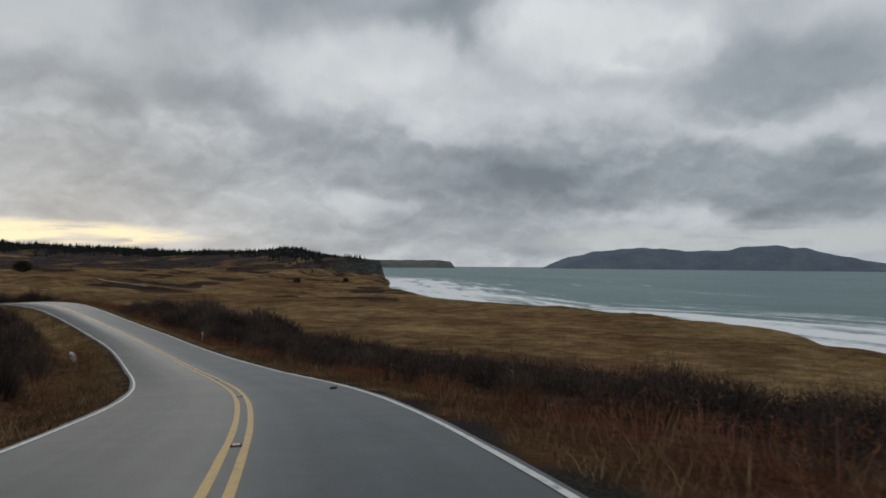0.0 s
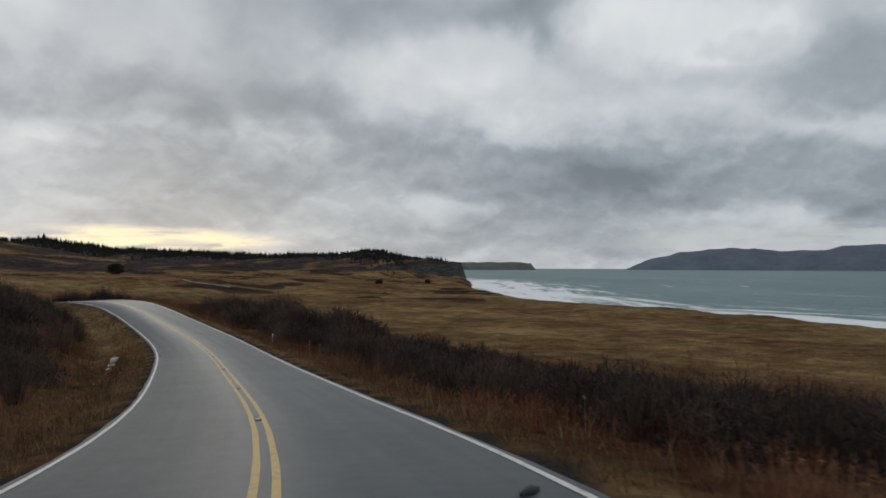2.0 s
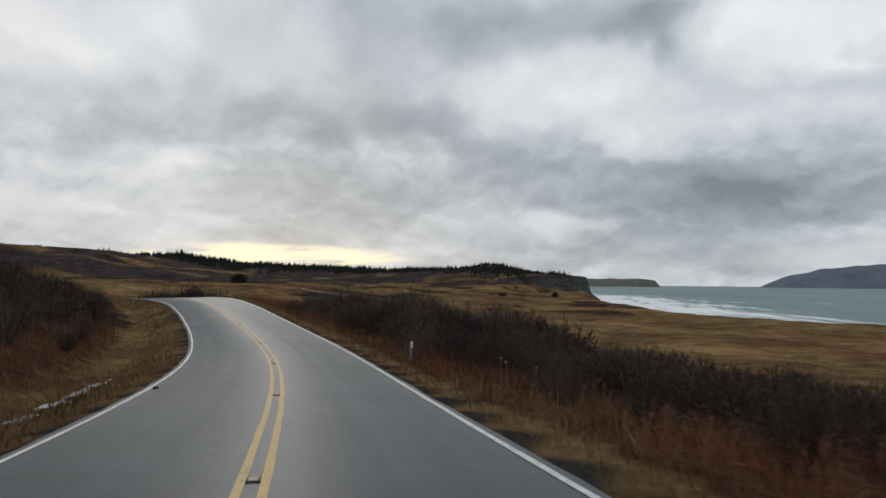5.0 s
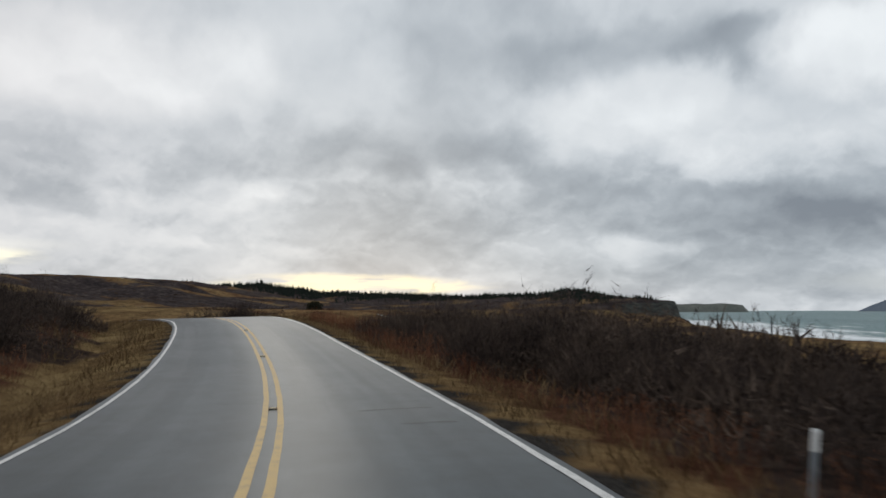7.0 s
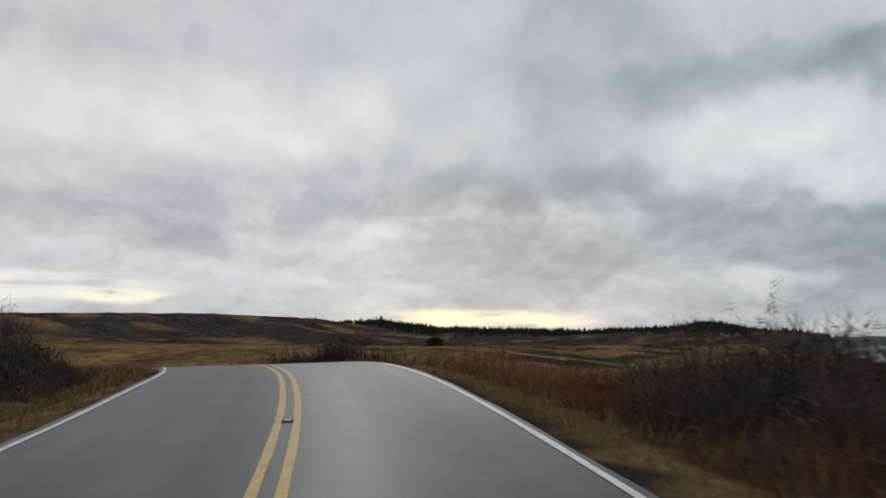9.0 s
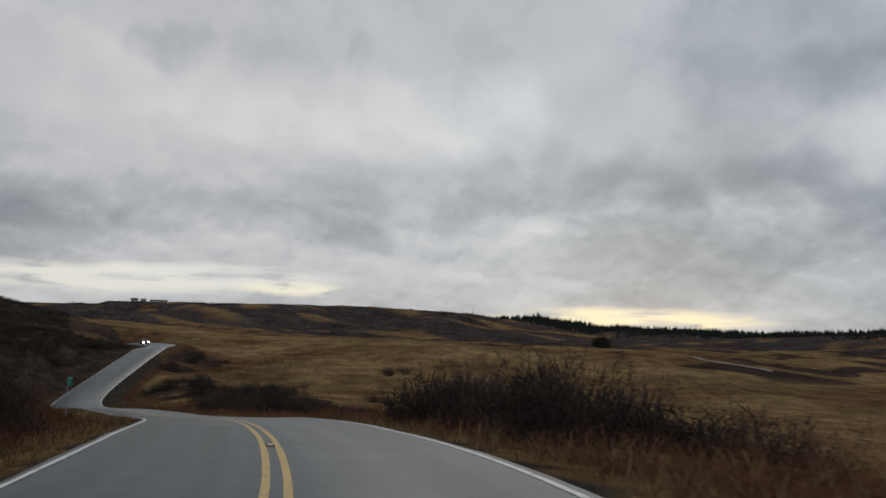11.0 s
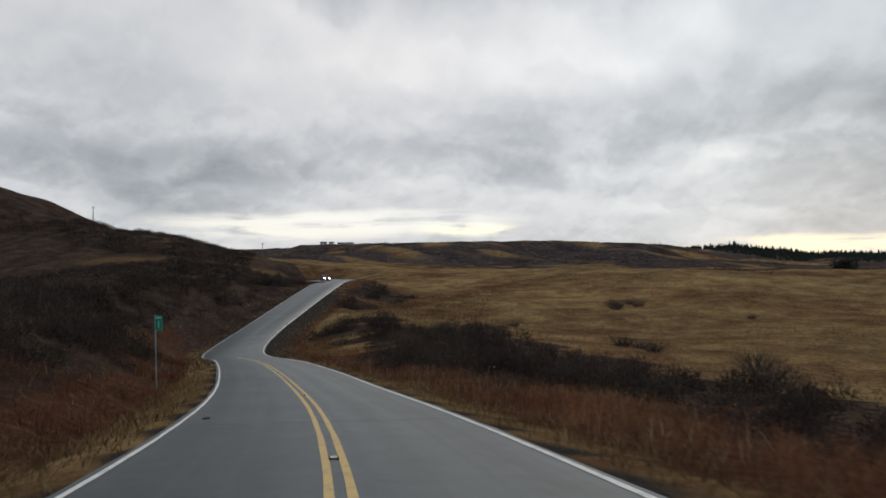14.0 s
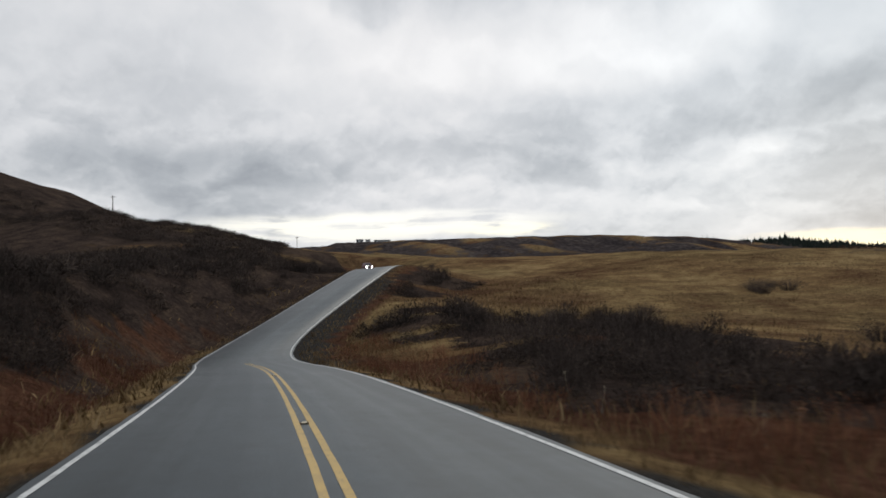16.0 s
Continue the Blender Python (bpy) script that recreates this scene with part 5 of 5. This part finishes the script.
# ---- the car on the far crest ----
def car(s, d):
    p = on_road(s, d, 0.0)
    root = empty("car", p)
    sect = lambda y, w, z0, z1, tuck: [(-w, y, z0), (w, y, z0), (w * 1.02, y, (z0 + z1) / 2), (w * tuck, y, z1), (-w * tuck, y, z1), (-w * 1.02, y, (z0 + z1) / 2)]
    body = part("body", loft([sect(-2.2, 0.78, 0.35, 0.70, 0.92), sect(-2.1, 0.86, 0.26, 0.82, 0.92), sect(-1.0, 0.90, 0.24, 0.98, 0.92), sect(0.9, 0.90, 0.24, 1.02, 0.92), sect(2.0, 0.88, 0.28, 1.0, 0.92), sect(2.2, 0.82, 0.38, 0.85, 0.92)]), RED_CAR, root)
    part("cabin", loft([[(-0.80, -1.0, 0.97), (0.80, -1.0, 0.97), (0.80, 1.95, 0.99), (-0.80, 1.95, 0.99)], [(-0.62, -0.25, 1.50), (0.62, -0.25, 1.50), (0.62, 1.45, 1.52), (-0.62, 1.45, 1.52)], [(-0.55, -0.05, 1.55), (0.55, -0.05, 1.55), (0.55, 1.3, 1.57), (-0.55, 1.3, 1.57)]]), RED_CAR, root)
    part("windscreen", loft([[(-0.70, -0.97, 1.04), (0.70, -0.97, 1.04), (0.70, -0.94, 1.05), (-0.70, -0.94, 1.05)], [(-0.57, -0.36, 1.46), (0.57, -0.36, 1.46), (0.57, -0.33, 1.47), (-0.57, -0.33, 1.47)]]), CAR_GLASS, root, "dark windscreen glass")
    part("grille", box((0.7, 0.05, 0.16), (0, -2.19, 0.60), 0.01), BLACK_RUBBER, root)
    part("bumper", box((1.6, 0.10, 0.16), (0, -2.2, 0.40), 0.03), RED_CAR, root)
    for sx in (-1, 1):
        lamp = part("headlight", loft([[(sx * 0.58 + math.cos(a) * 0.17, -2.20, 0.68 + math.sin(a) * 0.16) for a in np.linspace(0, 6.28, 13)[:-1]], [(sx * 0.58 + math.cos(a) * 0.15, -2.27, 0.68 + math.sin(a) * 0.14) for a in np.linspace(0, 6.28, 13)[:-1]]]), HEADLIGHT, root, "bright lit headlight")
        part("bezel", box((0.40, 0.03, 0.30), (sx * 0.58, -2.165, 0.66), 0.01), CHROME, lamp)
        part("mirror", box((0.2, 0.1, 0.14), (sx * 1.0, -0.75, 1.05), 0.03), RED_CAR, root)
        for y in (-1.35, 1.35):
            wheel = part("wheel", rod(0.33, 0.33, 0.2, (sx * 0.82 - 0.1, y, 0.33), 20, Matrix.Rotation(radians(90), 3, "Y")), BLACK_RUBBER, root, "black rubber tyre")
            part("rim", rod(0.2, 0.2, 0.03, (sx * 0.82 + (0.09 if sx > 0 else -0.12), y, 0.33), 14, Matrix.Rotation(radians(90), 3, "Y")), CHROME, wheel)
    slope = math.atan(float(np.interp(s, ROAD_S[:-1], np.diff(ROAD_P[:, 2]))))
    root.rotation_euler = (slope, 0, heading_at(s))
    return tagged(root, "dark red car with headlights on at the road's crest", "car")


car(CAR_S, -1.6)


# ---- poles, masts and houses on the hills ----
def utility_pole(x, y, top, tall):
    z = at_ground(x, y)
    root = empty("utility_pole", (x, y, z))
    h = max(top - z, tall * 0.5)
    part("pole", rod(0.17, 0.10, h + 1.0, (0, 0, -1.0), 10), WOOD_POLE, root)
    part("crossarm", box((2.2, 0.12, 0.14), (0, 0.1, h - 0.5), 0.02), WOOD_POLE, root)
    for sx in (-0.9, -0.3, 0.3, 0.9):
        part("insulator", rod(0.05, 0.035, 0.18, (sx, 0.1, h - 0.43), 8), GALVANISED, root)
    root.rotation_euler = (0, 0, 0.6)
    return tagged(root, "weathered wooden utility pole with crossarm on the hill", "utility pole", "utility poles")


for x, y, top in POLES:
    utility_pole(x, y, top, 10)


def mast(x, y, tall):
    root = empty("radio_mast", (x, y, at_ground(x, y)))
    for a in range(3):
        part("leg", rod(0.09, 0.06, tall, (math.cos(a * 2.09) * 0.35, math.sin(a * 2.09) * 0.35, -0.5), 6), GALVANISED, root)
    for k in range(7):
        part("brace", box((0.8, 0.06, 0.06), (0, 0.1, 1 + k * tall / 8), 0), GALVANISED, root)
    part("antenna", rod(0.05, 0.03, tall * 0.2, (0, 0, tall - 0.8), 6), GALVANISED, root)
    return tagged(root, "slender steel radio mast on the ridge", "radio mast", "radio masts")


for x, y, tall in MASTS:
    mast(x, y, tall)


def house(x, y, turn, long, deep, wall, roof, label, mat):
    root = empty("house", (x, y, at_ground(x, y) - 0.3))
    part("wall", box((long, deep, wall), (0, 0, wall / 2)), mat, root)
    a, b = long / 2 + 0.4, deep / 2 + 0.5
    part("roof", loft([[(-a, -b, wall), (a, -b, wall), (a, b, wall), (-a, b, wall)], [(-a, -b, wall + 0.2), (a, -b, wall + 0.2), (a, b, wall + 0.2), (-a, b, wall + 0.2)], [(-a, -0.1, wall + roof), (a, -0.1, wall + roof), (a, 0.1, wall + roof), (-a, 0.1, wall + roof)]]), ROOF_DARK, root)
    n = max(2, int(long / 3.5))
    for k in range(n):
        px = -long / 2 + (k + 0.5) * long / n
        win = part("window", box((1.3, 0.12, 1.2), (px, -deep / 2 - 0.02, wall * 0.55), 0.02), CAR_GLASS, root)
        part("sill", box((1.5, 0.2, 0.1), (px, -deep / 2 - 0.06, wall * 0.55 - 0.68), 0.01), HOUSE_WHITE, win)
    part("door", box((1.0, 0.12, 2.0), (-long / 2 + 0.9, -deep / 2 - 0.03, 1.0), 0.01), HOUSE_DARK, root)
    root.rotation_euler = (0, 0, turn)
    return tagged(root, label, "house")


for x, y, turn, long, deep, wall, roof, label, mat in HOUSES:
    house(x, y, turn, long, deep, wall, roof, label, mat)


# ---- spruce trees on the ridge, lone bushes on the plain ----
def spruce(seed, tall):
    """A spruce: tapered trunk and tiers of drooping ragged boughs."""
    rng = np.random.RandomState(seed)
    v, f = [], []
    tiers, points = 5, 9
    for k in range(tiers):
        u = k / (tiers - 1)
        z, r = tall * (0.06 + 0.74 * u), tall * 0.24 * (1 - u) ** 0.8 + 0.25
        i = len(v)
        v.append((0, 0, z + tall * 0.30))
        for j in range(points):
            a = 2 * math.pi * (j + rng.uniform(-0.3, 0.3)) / points
            rr = r * (rng.uniform(0.9, 1.2) if j % 2 else rng.uniform(0.5, 0.75))
            v.append((math.cos(a) * rr, math.sin(a) * rr, z - tall * (0.05 if j % 2 else 0.0)))
        f += [(i, i + 1 + j, i + 1 + (j + 1) % points) for j in range(points)]
    v += [(0.12, 0, tall * 0.8), (-0.12, 0, tall * 0.8), (0, 0, tall * 1.03)]
    f.append((len(v) - 3, len(v) - 2, len(v) - 1))
    return np.array(v), np.array(f)


def spruce_tree(seed, tall):
    root = empty("spruce_tree", (0, 0, 0))
    part("trunk", rod(tall * 0.022, tall * 0.006, tall * 0.9, (0, 0, -0.3), 7), BARK, root)
    v, f = spruce(seed, tall)
    tri_object("crown", v, f, None, CONIFER, root)
    return tagged(root, "dark ragged spruce tree on the ridge skyline", "tree", "ridge spruces")


def ridge_trees():
    rng = np.random.RandomState(15)
    line = np.array(WOODED_RIDGE, float)[:12]
    seg = np.hypot(*np.diff(line[:, :2], axis=0).T)
    far = np.concatenate([[0], np.cumsum(seg)])
    kinds = [spruce_tree(400 + i, h) for i, h in enumerate((7.0, 8.5, 10.0, 6.0, 9.0))]
    used = set()
    single = 0
    vs, fs, k = [], [], 0
    shapes = [spruce(420 + i, h) for i, h in enumerate((6.5, 8, 9.5, 5.5))]
    spots = []
    for i in range(5200):
        u = rng.uniform(0, far[-1])
        x, y = np.interp(u, far, line[:, 0]), np.interp(u, far, line[:, 1])
        dense = float(np.interp(u, far, TREE_COVER))
        if rng.uniform() > dense:
            continue
        toward = Vector((-60 - x, 90 - y)).normalized()
        down = abs(rng.normal(0, 1)) * (14 if dense < 0.4 else 75) - 6
        spots.append((x + toward.x * down + rng.uniform(-8, 8), y + toward.y * down, down))
    spots = np.array(spots)
    for (x, y, down), z in zip(spots, land(spots[:, 0], spots[:, 1])):
        size = rng.uniform(0.7, 1.15) * (1.0 if y > 930 else 0.62)
        if down < 6 and single < 170:
            n = rng.randint(len(kinds))
            m = Matrix.Translation((x, y, z)) @ Matrix.Rotation(rng.uniform(0, 6), 4, "Z") @ Matrix.Scale(size, 4)
            if n in used:
                copy_thing(kinds[n], m)
            else:
                kinds[n].matrix_basis = m
                used.add(n)
            single += 1
        else:
            v, f = shapes[rng.randint(len(shapes))]
            vs.append(v * size + (x, y, z))
            fs.append(f + k)
            k += len(v)
    for x, y, size in KNOLL_TREES:
        n = int(x) % len(kinds)
        m = Matrix.Translation((x, y, at_ground(x, y) - 0.3)) @ Matrix.Rotation(x % 6, 4, "Z") @ Matrix.Scale(size, 4)
        copy_thing(kinds[n], m)
    ob = tri_object("spruce_wood", np.concatenate(vs), np.concatenate(fs), None, CONIFER)
    tagged(ob, "dark spruce wood along the distant ridge", "wood", kind="stuff")


ridge_trees()


def lone_bush(seed, wide, tall):
    """A dense dark evergreen bush of many small leaf clumps round short limbs."""
    rng = np.random.RandomState(seed)
    root = empty("lone_bush", (0, 0, 0))
    bm = bmesh.new()
    for j in range(6):
        a = rng.uniform(0, 6.28)
        e = Vector((math.cos(a) * wide * 0.3, math.sin(a) * wide * 0.3, tall * 0.7))
        c = bmesh.ops.create_cone(bm, segments=6, radius1=0.09, radius2=0.03, depth=e.length, cap_ends=True)
        bmesh.ops.rotate(bm, cent=(0, 0, 0), matrix=Vector((0, 0, 1)).rotation_difference(e).to_matrix(), verts=c["verts"])
        bmesh.ops.translate(bm, vec=e / 2, verts=c["verts"])
    part("trunk", bm, BARK, root)
    n = 1500
    d = rng.normal(0, 1, (n, 3))
    d /= np.linalg.norm(d, axis=1)[:, None]
    lump = 1 + 0.22 * np.sin(d[:, 0] * 5 + seed) * np.cos(d[:, 1] * 4) + 0.15 * np.sin(d[:, 2] * 7 + d[:, 0] * 6)
    c = d * (rng.uniform(0.35, 1, n) ** 0.4 * lump)[:, None] * (wide / 2, wide / 2, tall / 2) + (0, 0, tall * 0.52)
    c[:, 2] = np.maximum(c[:, 2], 0.1)
    v, f, t = blades(rng, c, rng.uniform(0.25, 0.5, n) * tall / 4, np.full(n, 0.32 * tall / 4), rng.uniform(0.3, 1.0, n), rng.uniform(0, 1, n))
    tri_object("crown", v, f, t, BUSH, root)
    return tagged(root, "dark round bush standing alone on the grass plain", "bush", "plain bushes")


BUSH = mat_plant("dark_evergreen_bush", (0.012, 0.014, 0.010), (0.028, 0.030, 0.020), (0.055, 0.055, 0.035))
bush_kinds = [lone_bush(500 + i, w, h) for i, (w, h) in enumerate(((4.0, 3.2), (5.5, 3.6), (7.0, 5.0)))]
used = set()
for x, y, k, size in BUSHES:
    m = Matrix.Translation((x, y, at_ground(x, y) - 0.1)) @ Matrix.Rotation(x % 6.28, 4, "Z") @ Matrix.Scale(size, 4)
    if k in used:
        copy_thing(bush_kinds[k], m)
    else:
        bush_kinds[k].matrix_basis = m
        used.add(k)


def far_track():
    """A pale stretch of gravel track on the plain."""
    line = np.array(TRACK, float)
    u = np.linspace(0, len(line) - 1, 24)
    x, y = (np.interp(u, range(len(line)), line[:, i]) for i in (0, 1))
    dx, dy = np.gradient(x), np.gradient(y)
    n = np.hypot(dx, dy)
    verts = []
    for k in range(24):
        for o in (-0.55, 0.55):
            px, py = x[k] - dy[k] / n[k] * o, y[k] + dx[k] / n[k] * o
            verts.append((px, py, at_ground(px, py) + 0.2))
    ob = mesh_object("track", verts, [(2 * k, 2 * k + 1, 2 * k + 3, 2 * k + 2) for k in range(23)], GRAVEL)
    tagged(ob, "pale gravel track across the grass plain", "track", kind="structure")


GRAVEL = mat_plain("pale_gravel", (0.24, 0.23, 0.21), 0.9, 0.0, 2.0)
far_track()


def hill_scrub():
    """Low dark scrub in clumps over the far slopes."""
    rng = np.random.RandomState(33)
    kinds = [clump(640 + i, 3, 4, 0.012, 90, 0.105) for i in range(5)]
    parts = []
    for line, reach, count, low in ((WOODED_RIDGE[10:], 230, 2000, 15), (POLE_HILL[1:7], 200, 2000, 12), (WOODED_RIDGE[:10], 300, 800, 10)):
        q = np.array(line, float)
        seg = np.concatenate([[0], np.cumsum(np.hypot(*np.diff(q[:, :2], axis=0).T))])
        u = rng.uniform(0, seg[-1], count)
        away = np.abs(rng.normal(0, 0.5, count)) * reach + (35 if low == 12 else -15)
        x, y = np.interp(u, seg, q[:, 0]), np.interp(u, seg, q[:, 1])
        tx, ty = -110 - x, 110 - y
        n = np.hypot(tx, ty)
        x, y = x + tx / n * away, y + ty / n * away
        s, d = road_frame(x, y)
        ok = (np.abs(d) > (12 if low == 12 else 30)) & (waves(x, y, 60, 95) > -0.25) & ((d < 0) | (low != 12))
        if low == 15:
            ok &= gullies(x, y) > rng.uniform(0.3, 0.75, count)
        x, y = x[ok], y[ok]
        for px, py, pz in zip(x, y, land(x, y)):
            v, f, t = kinds[rng.randint(5)]
            wd, ht, a = rng.uniform(1.5, 3.2) * (1.0 if low == 12 else 1.5), rng.uniform(0.9, 2.1), rng.uniform(0, 6.28)
            c, e = math.cos(a) * wd, math.sin(a) * wd
            parts.append((np.stack([v[:, 0] * c - v[:, 1] * e + px, v[:, 0] * e + v[:, 1] * c + py, v[:, 2] * ht + pz], 1), f, t))
    tagged(tri_object("hill_scrub", *joined(parts), BRUSH), "low dark scrub over the far hill slopes", "scrub", kind="stuff")


hill_scrub()


def low_shrubs():
    """Small dark shrubs scattered over the grassy mound."""
    rng = np.random.RandomState(44)
    base = shrub(700, 2.6, 1.5)
    for i, (x, y, size) in enumerate(MOUND_SHRUBS):
        m = Matrix.Translation((x, y, at_ground(x, y) - 0.05)) @ Matrix.Rotation(rng.uniform(0, 6), 4, "Z") @ Matrix.Diagonal((size, size, size * 0.7, 1))
        ob = base if i == 0 else copy_thing(base, m)
        ob.matrix_basis = m
        tagged(ob, "low dark shrub on the grassy mound", "shrub", "mound shrubs")


low_shrubs()
